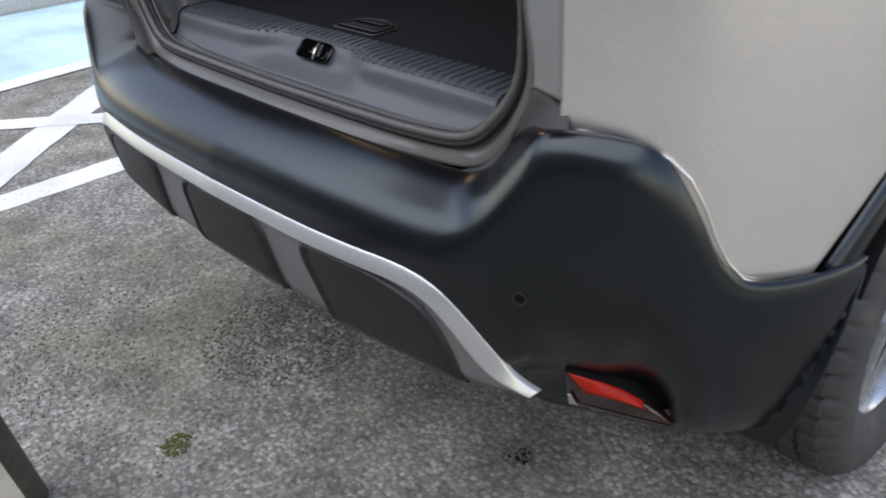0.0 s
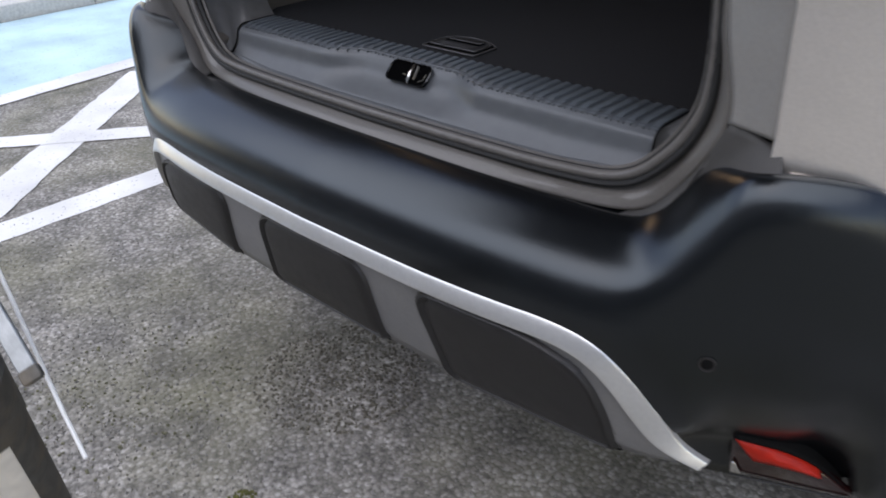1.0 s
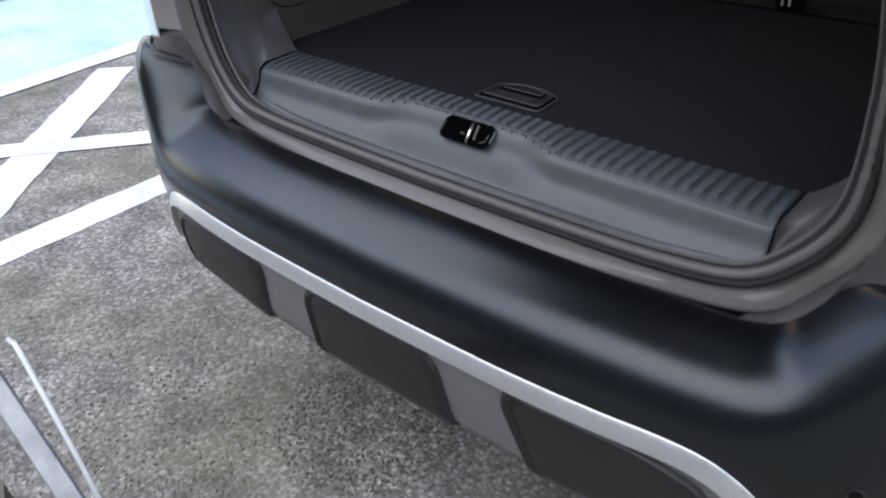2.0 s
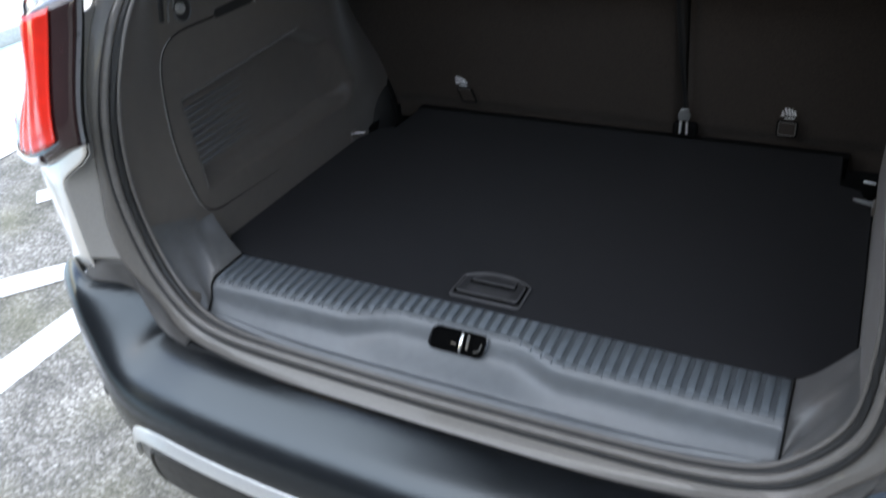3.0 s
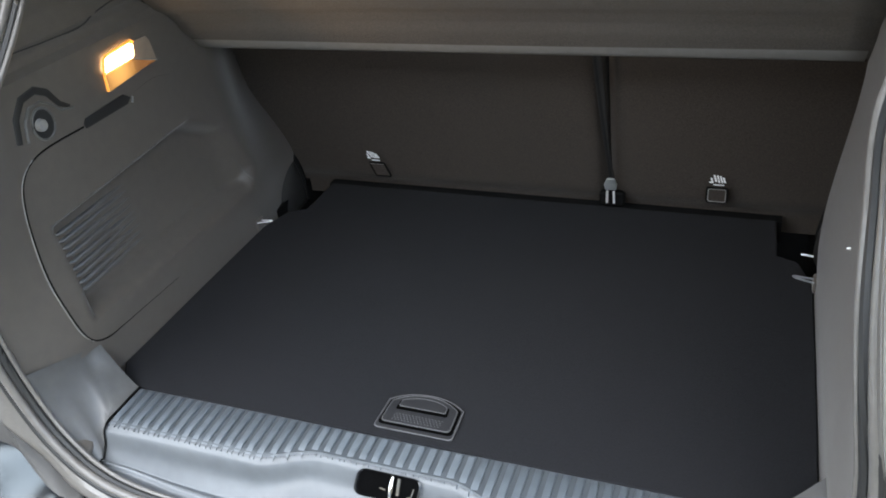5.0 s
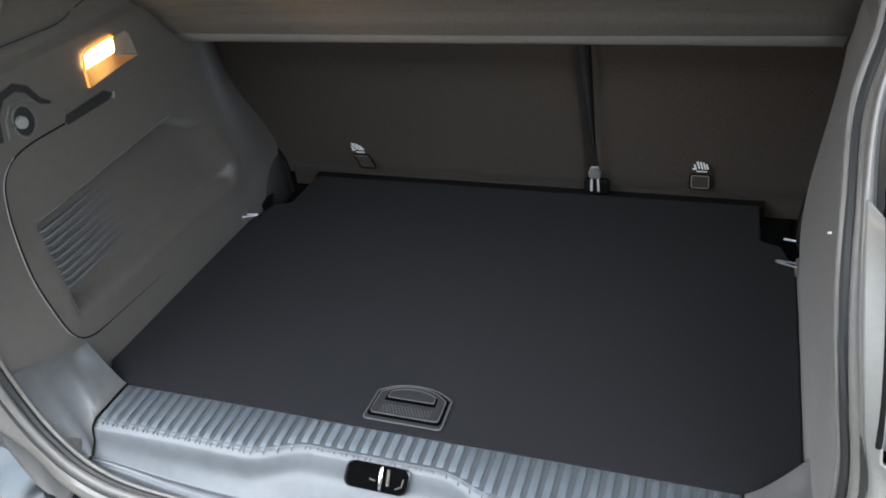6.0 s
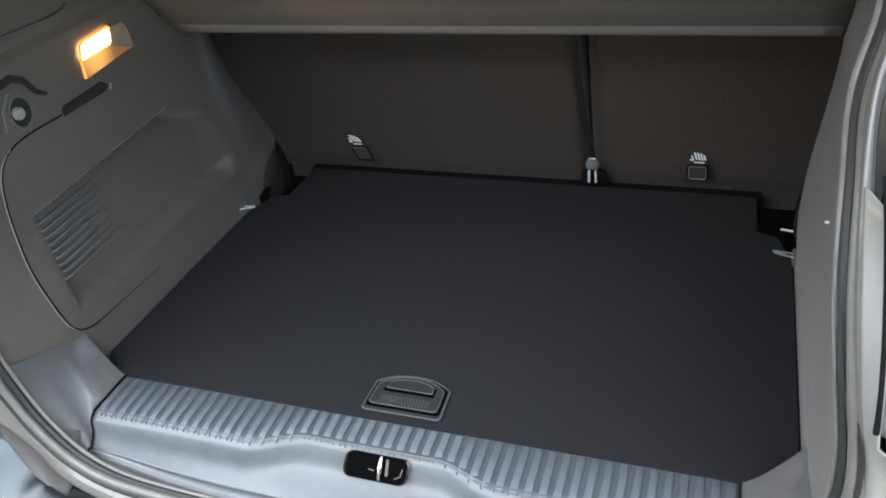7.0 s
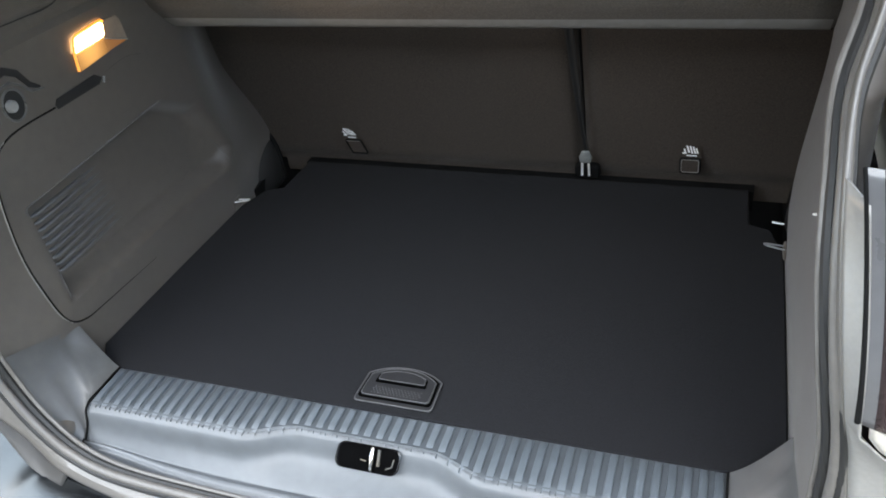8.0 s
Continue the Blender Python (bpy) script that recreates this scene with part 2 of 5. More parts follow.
LIGHT_BODY = mat("lamp_housing", (0.035, 0.014, 0.014), 0.16, 0.0, 0.1, 40, coat=0.6, rvar=0.03)
LIGHT_SIDE = mat("lamp_side_plastic", (0.085, 0.085, 0.088), 0.28, 0.0, 0.08, 60, coat=0.3, rvar=0.03)
DARK_RED = mat("dark_red_lens", (0.022, 0.004, 0.004), 0.12, 0.0, 0.1, 40, coat=0.6, rvar=0.03)
CLEAR = mat("clear_lens_reflector", (0.85, 0.84, 0.84), 0.2, 0.2, 0.15, 120, coat=0.6, rvar=0.03)
PRINT = mat("white_print", (0.88, 0.88, 0.87), 0.6, 0.0, 0.1, 200)
HANDLE_EDGE = mat("light_handle_edge", (0.088, 0.086, 0.088), 0.42, 0.0, 0.15, 90, 0.05, 1200, rvar=0.05)
HANDLE = mat("handle_plastic", (0.019, 0.0193, 0.021), 0.4, 0.0, 0.1, 80, 0.1, 1200, rvar=0.05)
POST = mat("cream_post_paint", (0.90, 0.83, 0.74), 0.22, 0.0, 0.08, 40, 0.05, 300, stain=0.25, stain_scale=18,
           stain_col=(0.74, 0.66, 0.55))
POST_DARK = mat("weathered_steel", (0.10, 0.095, 0.085), 0.55, 0.4, 0.3, 60, 0.3, 200, stain=0.5, stain_scale=25,
                stain_col=(0.2, 0.15, 0.1))
ZINC = mat("galvanised_steel", (0.40, 0.42, 0.42), 0.42, 0.7, 0.2, 70, 0.1, 300)
CABLE = mat("white_cable_sheath", (0.80, 0.80, 0.78), 0.4, 0.0, 0.05, 60)
GRIT = mat("loose_grit", (0.20, 0.19, 0.175), 0.9, 0.0, 0.55, 90)
DIRT = mat("dark_dirt", (0.112, 0.100, 0.078), 0.95, 0.0, 0.5, 120, 0.6, 300)
MOSS_GREY = mat("grey_moss", (0.12, 0.115, 0.07), 0.95, 0.0, 0.5, 120, 0.6, 300)
MOSS = mat("moss", (0.085, 0.085, 0.022), 0.95, 0.0, 0.4, 200, 0.8, 300)
CONCRETE = mat("pale_concrete", (0.50, 0.49, 0.46), 0.85, 0.0, 0.15, 60, 0.4, 200, stain=0.4, stain_scale=3, stain_col=(0.38, 0.37, 0.34))
BLOCK_WALL = mat("light_block_render", (0.15, 0.15, 0.155), 0.9, 0.0, 0.15, 20, 0.3, 100, stain=0.4, stain_scale=1.5, stain_col=(0.11, 0.11, 0.112))
LAMP = glow("lamp_glass", (1.0, 0.74, 0.42), 1.6)
AMBER = lit_lens("amber_lens", (-0.512, 0.772, 1.152), 0.050, (1.0, 0.58, 0.20), (0.16, 0.06, 0.018), 0.075)
AMBER_RIM = glow("amber_rim", (1.0, 0.38, 0.08), 0.06)
LAMP_HOOD = mat("lamp_hood", (0.24, 0.185, 0.145), 0.4, 0.0, 0.1, 60)
GLASS = mat("dark_window_glass", (0.012, 0.014, 0.016), 0.04, 0.0, 0.05, 20, rvar=0.01)


# ---- building helpers ----
def mesh_of(bm, name):
    me = bpy.data.meshes.new(name)
    bmesh.ops.recalc_face_normals(bm, faces=bm.faces)
    for f in bm.faces:
        f.smooth = True
    bm.to_mesh(me)
    bm.free()
    me.set_sharp_from_angle(angle=radians(38))
    return me


def part(name, bm, material, parent=None, label="", solid=0.0, off=0.0, bevel=0.0):
    """Links a bmesh as one mesh object under a thing or a part."""
    me = mesh_of(bm, name) if isinstance(bm, bmesh.types.BMesh) else bm
    if not me.materials:
        me.materials.append(material)
    ob = new(name, me)
    ob.parent = parent
    if label:
        tagged(ob, label)
    if solid:
        s = ob.modifiers.new("thick", "SOLIDIFY")
        s.thickness, s.offset = solid, off
    if bevel:
        b = ob.modifiers.new("edge", "BEVEL")
        b.width, b.segments, b.limit_method, b.angle_limit = bevel, 2, "ANGLE", radians(40)
    return ob


def grid(fn, nu, nv, wrap=False):
    bm = bmesh.new()
    rows = [[bm.verts.new(fn(i / (nu - 1), j / (nv - 1))) for j in range(nv)] for i in range(nu)]
    for i in range(nu if wrap else nu - 1):
        a, b = rows[i], rows[(i + 1) % nu]
        for j in range(nv - 1):
            bm.faces.new((a[j], b[j], b[j + 1], a[j + 1]))
    return bm


def crom(keys, t):
    """Smooth curve through keys of (t, value...), as tuples."""
    n = len(keys)
    i = 0
    while i < n - 2 and keys[i + 1][0] <= t:
        i += 1
    t0, t1 = keys[i][0], keys[i + 1][0]
    u = min(1.0, max(0.0, (t - t0) / (t1 - t0)))
    p1, p2 = np.array(keys[i][1:], float), np.array(keys[i + 1][1:], float)
    m1 = (p2 - np.array(keys[i - 1][1:], float)) / (t1 - keys[i - 1][0]) * (t1 - t0) if i > 0 else p2 - p1
    m2 = (np.array(keys[i + 2][1:], float) - p1) / (keys[i + 2][0] - t0) * (t1 - t0) if i < n - 2 else p2 - p1
    h = 2 * u ** 3 - 3 * u ** 2 + 1, u ** 3 - 2 * u ** 2 + u, -2 * u ** 3 + 3 * u ** 2, u ** 3 - u ** 2
    return p1 * h[0] + m1 * h[1] + p2 * h[2] + m2 * h[3]


def ease(a, b, x):
    u = min(1.0, max(0.0, (x - a) / (b - a)))
    return u * u * (3 - 2 * u)


def tube(points, r, seg=8, closed=False, caps=True, flat=1.0, up=(0, 0, 1)):
    """A round rod along points; flat squashes it across up."""
    bm = bmesh.new()
    P = [Vector(p) for p in points]
    n = len(P)
    rings = []
    for i in range(n):
        a = P[i - 1] if (i or closed) else P[i]
        b = P[(i + 1) % n] if (i < n - 1 or closed) else P[i]
        d = (b - a).normalized()
        s = d.cross(Vector(up))
        if s.length < 1e-3:
            s = d.cross(Vector((0, 1, 0)))
        s.normalize()
        w = s.cross(d)
        rr = r[i] if isinstance(r, (list, tuple)) else r
        rings.append([bm.verts.new(P[i] + s * (rr * math.cos(2 * math.pi * k / seg)) + w * (rr * flat * math.sin(2 * math.pi * k / seg)))
                      for k in range(seg)])
    for i in range(n if closed else n - 1):
        a, b = rings[i], rings[(i + 1) % n]
        for k in range(seg):
            bm.faces.new((a[k], a[(k + 1) % seg], b[(k + 1) % seg], b[k]))
    if caps and not closed:
        bm.faces.new(rings[0])
        bm.faces.new(rings[-1][::-1])
    return bm


def box(x0, x1, y0, y1, z0, z1, bm=None, m=None):
    bm = bm or bmesh.new()
    v = [bm.verts.new((m @ Vector((x, y, z))) if m else (x, y, z)) for x in (x0, x1) for y in (y0, y1) for z in (z0, z1)]
    for f in ((0, 1, 3, 2), (4, 6, 7, 5), (0, 4, 5, 1), (2, 3, 7, 6), (0, 2, 6, 4), (1, 5, 7, 3)):
        bm.faces.new([v[i] for i in f])
    return bm


def prism(outline, h, place, bm=None):
    """A flat outline of (a, b), raised by h, set by place(a, b, c)."""
    bm = bm or bmesh.new()
    lo = [bm.verts.new(place(a, b, 0)) for a, b in outline]
    hi = [bm.verts.new(place(a, b, h)) for a, b in outline]
    bm.faces.new(lo[::-1])
    bm.faces.new(hi)
    for i in range(len(lo)):
        j = (i + 1) % len(lo)
        bm.faces.new((lo[i], lo[j], hi[j], hi[i]))
    return bm


def rounded(w, h, r, seg=5, cx=0.0, cy=0.0):
    out = []
    for sx, sy, a0 in ((1, -1, -90), (1, 1, 0), (-1, 1, 90), (-1, -1, 180)):
        for k in range(seg + 1):
            a = radians(a0 + 90 * k / seg)
            out.append((cx + sx * (w / 2 - r) + r * math.cos(a), cy + sy * (h / 2 - r) + r * math.sin(a)))
    return out


def lathe(profile, seg, centre, bm=None):
    """Turns (radius, x) about an axle along x."""
    bm = bm or bmesh.new()
    rings = [[bm.verts.new((centre[0] + x, centre[1] + r * math.cos(2 * math.pi * k / seg), centre[2] + r * math.sin(2 * math.pi * k / seg)))
              for k in range(seg)] for r, x in profile]
    for a, b in zip(rings, rings[1:]):
        for k in range(seg):
            bm.faces.new((a[k], a[(k + 1) % seg], b[(k + 1) % seg], b[k]))
    return bm


def round_poly(corners, seg=7):
    """Outline through corners (a, b, radius), each rounded."""
    out, n = [], len(corners)
    for i in range(n):
        p = Vector(corners[i][:2])
        r = corners[i][2]
        d0 = (Vector(corners[i - 1][:2]) - p).normalized()
        d1 = (Vector(corners[(i + 1) % n][:2]) - p).normalized()
        a, b = p + d0 * r, p + d1 * r
        for k in range(seg + 1):
            t = k / seg
            out.append(tuple(a * (1 - t) ** 2 + p * 2 * t * (1 - t) + b * t * t))
    return out
# ---- ground ----
def ground_sheet():
    bm = bmesh.new()
    bm.faces.new([bm.verts.new(p) for p in ((-400, -400, 0), (400, -400, 0), (400, 400, 0), (-400, 400, 0))])
    return tagged(part("ground", bm, ASPHALT), "worn grey asphalt car park with mossy grit", "ground", kind="structure")


ground_sheet()


def stripe(a, b, w, z=0.002, material=None, label="worn white painted parking line on asphalt"):
    a, b = Vector((*a, z)), Vector((*b, z))
    d = (b - a).normalized()
    s = Vector((-d.y, d.x, 0)) * w / 2
    bm = bmesh.new()
    n = max(2, int((b - a).length / 0.05))
    rnd = random.Random(int(a.x * 100))
    left, right = [], []
    for i in range(n + 1):
        p = a.lerp(b, i / n)
        left.append(bm.verts.new(p + s * (1 + rnd.uniform(-0.06, 0.06))))
        right.append(bm.verts.new(p - s * (1 + rnd.uniform(-0.06, 0.06))))
    for i in range(n):
        bm.faces.new((left[i], left[i + 1], right[i + 1], right[i]))
    return tagged(part("road_marking", bm, material or WHITE_LINE), label, "road marking", "bay markings", "structure")


stripe((-1.60, -2.6), (-1.66, 4.2), 0.135)
stripe((-1.70, 0.10), (-2.86, 1.34), 0.17, 0.0035)
stripe((-2.80, 0.06), (-1.72, 1.34), 0.12, 0.0050)
stripe((-2.50, 1.49), (-1.74, 2.40), 0.12, 0.0050)
stripe((-1.70, 2.00), (-2.86, 3.24), 0.15, 0.0035)
stripe((-2.86, -1.0), (-1.70, -1.9), 0.15, 0.0035)
stripe((-2.68, -2.6), (-3.32, 4.2), 0.15, 0.0055)
bay = bmesh.new()
bay.faces.new([bay.verts.new(p) for p in ((-4.62, -2.6, 0.002), (-2.755, -2.6, 0.002), (-3.395, 4.2, 0.002), (-4.62, 4.2, 0.002))])
tagged(part("painted_bay", bay, BLUE_BAY), "light blue painted disabled parking bay surface", "parking bay", kind="structure")
kerb = tagged(new("kerb"), "pale concrete kerb stones along the bay", "kerb", kind="structure")
stone = mesh_of(prism(round_poly([(0, 0, .001), (.13, 0, .001), (.13, .10, .012), (0, .10, .012)], 3), 0.893, lambda a, b, c: (a, c, b)), "kerb_stone")
for k in range(8):
    o = part("kerb_stone", stone, CONCRETE, kerb)
    o.location = (-4.76, -2.6 + 0.9 * k, 0)
tagged(part("pavement", box(-7.4, -4.765, -2.6, 4.6, 0.0, 0.098), CONCRETE), "pale concrete pavement beyond the bay", "pavement", kind="structure")


# Unseen wall, added to cut horizon light and shape the bumper's reflections.
back = bmesh.new()
box(-14, 9, -7.3, -7.0, 0, 5.2, back)
box(-14.2, 9.2, -7.4, -6.9, 5.2, 5.36, back)
tagged(part("light_block_wall", back, BLOCK_WALL), "unseen plain wall added to block low sky light", "wall", kind="structure")


def tuft(x, y, r, n, seed):
    """Moss cushions and grit in a loose heap."""
    rnd = random.Random(seed)
    bm = bmesh.new()
    for _ in range(n):
        a, d = rnd.uniform(0, 6.28), r * math.sqrt(rnd.random())
        s = rnd.uniform(0.0016, 0.0048)
        m = Matrix.Translation((x + d * math.cos(a), y + d * math.sin(a), s * 0.25)) @ Matrix.Rotation(rnd.uniform(0, 3), 4, "Z") @ Matrix.Diagonal((s, s * 0.8, s * 0.6, 1))
        bmesh.ops.create_icosphere(bm, subdivisions=1, radius=1, matrix=m)
    return bm


def scatter(n, seed):
    """Loose grit lying on the asphalt, thinner towards the edges."""
    rnd = random.Random(seed)
    verts, faces = [], []
    base = [(1, 0, 0), (-.5, .87, 0), (-.5, -.87, 0), (.1, 0, .8), (0, .1, -.6)]
    tris = ((0, 1, 3), (1, 2, 3), (2, 0, 3), (1, 0, 4), (2, 1, 4), (0, 2, 4))
    for _ in range(n):
        x, y = rnd.gauss(-0.55, 0.65), rnd.gauss(-0.02, 0.38)
        s = rnd.uniform(0.0015, 0.0042)
        m = Matrix.Translation((x, y, s * 0.35)) @ Euler((rnd.uniform(-.5, .5), rnd.uniform(-.5, .5), rnd.uniform(0, 6))).to_matrix().to_4x4() @ Matrix.Scale(s, 4)
        k = len(verts)
        verts += [tuple(m @ Vector(p)) for p in base]
        faces += [(k + a, k + b, k + c) for a, b, c in tris]
    me = bpy.data.meshes.new("loose_grit")
    me.from_pydata(verts, [], faces)
    return me


tagged(part("loose_grit", scatter(6000, 11), GRIT), "loose grit and small stones on the asphalt", "grit", kind="stuff")
tagged(part("moss_patch", tuft(-0.138, 0.11, 0.032, 130, 4), MOSS), "yellow-green moss cushion growing on the asphalt", "moss", kind="stuff")
tagged(part("mossy_grit", tuft(-0.29, 0.465, 0.19, 1300, 8), DIRT), "dark mossy dirt and grit gathered on the asphalt", "grit", kind="stuff")
tagged(part("mossy_grit", tuft(-0.60, 0.10, 0.26, 300, 9), MOSS_GREY), "grey-green mossy grit on the asphalt", "grit", kind="stuff")
tagged(part("dark_grit", tuft(0.377, 0.55, 0.022, 30, 5), BLACK), "small dark clump of grit on the asphalt", "grit", kind="stuff")

# ---- car body ----
car = tagged(new("car"), "silver compact crossover car with its boot open, parked", "car")
car.location = (0, 0, 0)

PLAN = [(0.0, 0.240), (0.30, 0.247), (0.49, 0.268), (0.60, 0.310), (0.72, 0.385), (0.80, 0.470), (0.855, 0.580), (0.872, 0.70), (0.878, 0.85)]
BODY_PLAN = [(0.530, 0.370), (0.570, 0.368), (0.607, 0.369), (0.66, 0.385), (0.74, 0.430), (0.80, 0.500), (0.845, 0.600), (0.868, 0.75), (0.880, 0.95), (0.884, 1.2), (0.884, 1.5)]


def arc_curve(points, n=400):
    """A plan curve by its length: (length, x, y) rows."""
    keys = [(i, *p) for i, p in enumerate(points)]
    pts = [crom(keys, (len(points) - 1) * i / n) for i in range(n + 1)]
    out, s = [], 0.0
    for i, p in enumerate(pts):
        if i:
            s += math.dist(p, pts[i - 1])
        out.append((s, p[0], p[1]))
    return out


PLAN_ARC, BODY_ARC = arc_curve(PLAN), arc_curve(BODY_PLAN)
ARC_S = {id(a): np.array([r[0] for r in a]) for a in (PLAN_ARC, BODY_ARC)}
ARC_XY = {(id(a), k): np.array([r[k] for r in a]) for a in (PLAN_ARC, BODY_ARC) for k in (1, 2)}


def on_arc(arc, s):
    """Place and outward normal at a length along a plan curve."""
    i = min(len(arc) - 1, max(0, int(np.searchsorted(ARC_S[id(arc)], s))))
    a, b = arc[max(i - 2, 0)], arc[min(i + 2, len(arc) - 1)]
    d = Vector((b[1] - a[1], b[2] - a[2])).normalized()
    i0 = max(0, i - 1) if arc[i][0] > s else i
    i1 = min(i0 + 1, len(arc) - 1)
    f = (s - arc[i0][0]) / max(1e-9, arc[i1][0] - arc[i0][0])
    x, y = arc[i0][1] + f * (arc[i1][1] - arc[i0][1]), arc[i0][2] + f * (arc[i1][2] - arc[i0][2])
    return x, y, d.y, -d.x


def arc_at(arc, axis, value):
    return float(np.interp(value, np.maximum.accumulate(ARC_XY[(id(arc), axis)]), ARC_S[id(arc)]))


# sections of the bumper skin: (inward, height) from the top joint down to the underside, keyed by x
SECTIONS = [
    (0, [(0.164, 0.662), (0.108, 0.667), (0.104, 0.673), (0.088, 0.6715), (0.07, 0.667), (0.052, 0.6595), (0.036, 0.650), (0.022, 0.638), (0.011, 0.623), (0.004, 0.606), (0, 0.588), (0.002, 0.56), (0.008, 0.52), (0.016, 0.47), (0.026, 0.425), (0.06, 0.405), (0.16, 0.4)]),
    (0.36, [(0.158, 0.664), (0.102, 0.669), (0.098, 0.675), (0.084, 0.6735), (0.068, 0.669), (0.052, 0.6615), (0.036, 0.652), (0.022, 0.640), (0.011, 0.625), (0.004, 0.608), (0, 0.588), (0.002, 0.56), (0.008, 0.52), (0.016, 0.47), (0.026, 0.425), (0.06, 0.405), (0.16, 0.4)]),
    (0.485, [(0.158, 0.664), (0.102, 0.669), (0.098, 0.675), (0.084, 0.6735), (0.068, 0.669), (0.052, 0.6615), (0.036, 0.652), (0.022, 0.640), (0.011, 0.625), (0.004, 0.608), (0, 0.588), (0.002, 0.56), (0.008, 0.52), (0.016, 0.47), (0.026, 0.425), (0.06, 0.405), (0.16, 0.4)]),
    (0.525, [(0.166, 0.682), (0.11, 0.686), (0.106, 0.691), (0.089, 0.687), (0.0705, 0.681), (0.0526, 0.673), (0.0355, 0.662), (0.0211, 0.649), (0.0102, 0.634), (0.0036, 0.613), (0, 0.59), (0.002, 0.5586), (0.0083, 0.5158), (0.0171, 0.4658), (0.0291, 0.4208), (0.0634, 0.3987), (0.16, 0.3927)]),
    (0.555, [(0.172, 0.708), (0.116, 0.712), (0.112, 0.718), (0.0922, 0.713), (0.0711, 0.705), (0.0511, 0.696), (0.0333, 0.685), (0.019, 0.671), (0.0085, 0.655), (0.0027, 0.632), (0, 0.5984), (0.002, 0.5558), (0.0088, 0.5074), (0.0194, 0.4574), (0.0352, 0.4124), (0.0701, 0.3861), (0.16, 0.3782)]),
    (0.585, [(0.154, 0.738), (0.098, 0.742), (0.094, 0.749), (0.0774, 0.746), (0.0597, 0.740), (0.0425, 0.732), (0.0273, 0.721), (0.0147, 0.706), (0.0059, 0.687), (0.0017, 0.656), (0, 0.6056), (0.002, 0.552), (0.01, 0.498), (0.024, 0.458), (0.05, 0.434), (0.084, 0.400), (0.112, 0.345)]),
    (0.62, [(0.102, 0.753), (0.046, 0.757), (0.042, 0.763), (0.037, 0.768), (0.031, 0.769), (0.024, 0.767), (0.017, 0.76), (0.01, 0.748), (0.004, 0.728), (0.001, 0.68), (0, 0.61), (0.006, 0.545), (0.018, 0.508), (0.038, 0.470), (0.062, 0.436), (0.086, 0.400), (0.104, 0.335)]),
    (0.69, [(0.092, 0.752), (0.036, 0.756), (0.032, 0.762), (0.028, 0.767), (0.024, 0.768), (0.019, 0.765), (0.013, 0.758), (0.007, 0.746), (0.003, 0.726), (0.001, 0.68), (0, 0.61), (0.006, 0.545), (0.018, 0.508), (0.038, 0.470), (0.062, 0.436), (0.086, 0.400), (0.104, 0.335)]),
    (0.725, [(0.088, 0.732), (0.032, 0.736), (0.028, 0.742), (0.025, 0.748), (0.021, 0.749), (0.017, 0.746), (0.012, 0.738), (0.007, 0.724), (0.003, 0.702), (0.001, 0.66), (0, 0.6), (0.006, 0.545), (0.018, 0.508), (0.038, 0.470), (0.062, 0.436), (0.086, 0.400), (0.104, 0.335)]),
    (0.755, [(0.082, 0.67), (0.026, 0.674), (0.022, 0.68), (0.019, 0.687), (0.016, 0.688), (0.013, 0.684), (0.009, 0.675), (0.005, 0.66), (0.003, 0.64), (0.001, 0.605), (0, 0.565), (0.002, 0.52), (0.012, 0.482), (0.030, 0.448), (0.050, 0.416), (0.074, 0.380), (0.095, 0.325)]),
    (0.775, [(0.076, 0.612), (0.02, 0.616), (0.016, 0.622), (0.014, 0.629), (0.012, 0.63), (0.009, 0.626), (0.007, 0.617), (0.004, 0.605), (0.002, 0.59), (0.001, 0.568), (0, 0.54), (0.002, 0.505), (0.008, 0.45), (0.018, 0.404), (0.034, 0.36), (0.06, 0.332), (0.12, 0.32)]),
    (0.8, [(0.073, 0.578), (0.017, 0.582), (0.013, 0.588), (0.011, 0.594), (0.009, 0.595), (0.007, 0.592), (0.005, 0.585), (0.003, 0.576), (0.002, 0.564), (0.001, 0.546), (0, 0.522), (0.002, 0.492), (0.008, 0.442), (0.016, 0.398), (0.032, 0.352), (0.056, 0.324), (0.11, 0.314)]),
    (0.858, [(0.073, 0.57), (0.017, 0.574), (0.013, 0.58), (0.011, 0.585), (0.009, 0.586), (0.007, 0.583), (0.005, 0.577), (0.003, 0.569), (0.002, 0.558), (0.001, 0.54), (0, 0.516), (0.002, 0.486), (0.007, 0.436), (0.014, 0.39), (0.026, 0.34), (0.046, 0.305), (0.09, 0.296)]),
]
BUMP_END = arc_at(PLAN_ARC, 2, 0.655)
CORNER_FROM, CORNER_TO = arc_at(PLAN_ARC, 1, 0.70), arc_at(PLAN_ARC, 1, 0.775)
WHEEL_Y, WHEEL_Z, WHEEL_R, ARCH_R = 0.985, 0.325, 0.325, 0.435
SECTION_KEYS = [(arc_at(PLAN_ARC, 1, x), *[c for p in prof for c in p]) for x, prof in SECTIONS]


def bumper_skin(u, v):
    side = -1 if u < 0.5 else 1
    s = abs(u - 0.5) * 2 * BUMP_END
    x, y, nx, ny = on_arc(PLAN_ARC, s)
    prof = crom(SECTION_KEYS, s).reshape(-1, 2)
    d, z = crom([(i, *p) for i, p in enumerate(prof)], v * (len(prof) - 1))
    # the lower edge rises towards the corner and the wheel arch cuts the end back
    if z < 0.46:
        z = 0.46 - (0.46 - z) * (1 - 0.12 * ease(CORNER_FROM, CORNER_TO, s))
    x, y = x - nx * d, y - ny * d
    dz = z - WHEEL_Z
    if abs(dz) < ARCH_R:
        y = min(y, WHEEL_Y - math.sqrt(ARCH_R ** 2 - dz * dz))
    return side * x, y, z


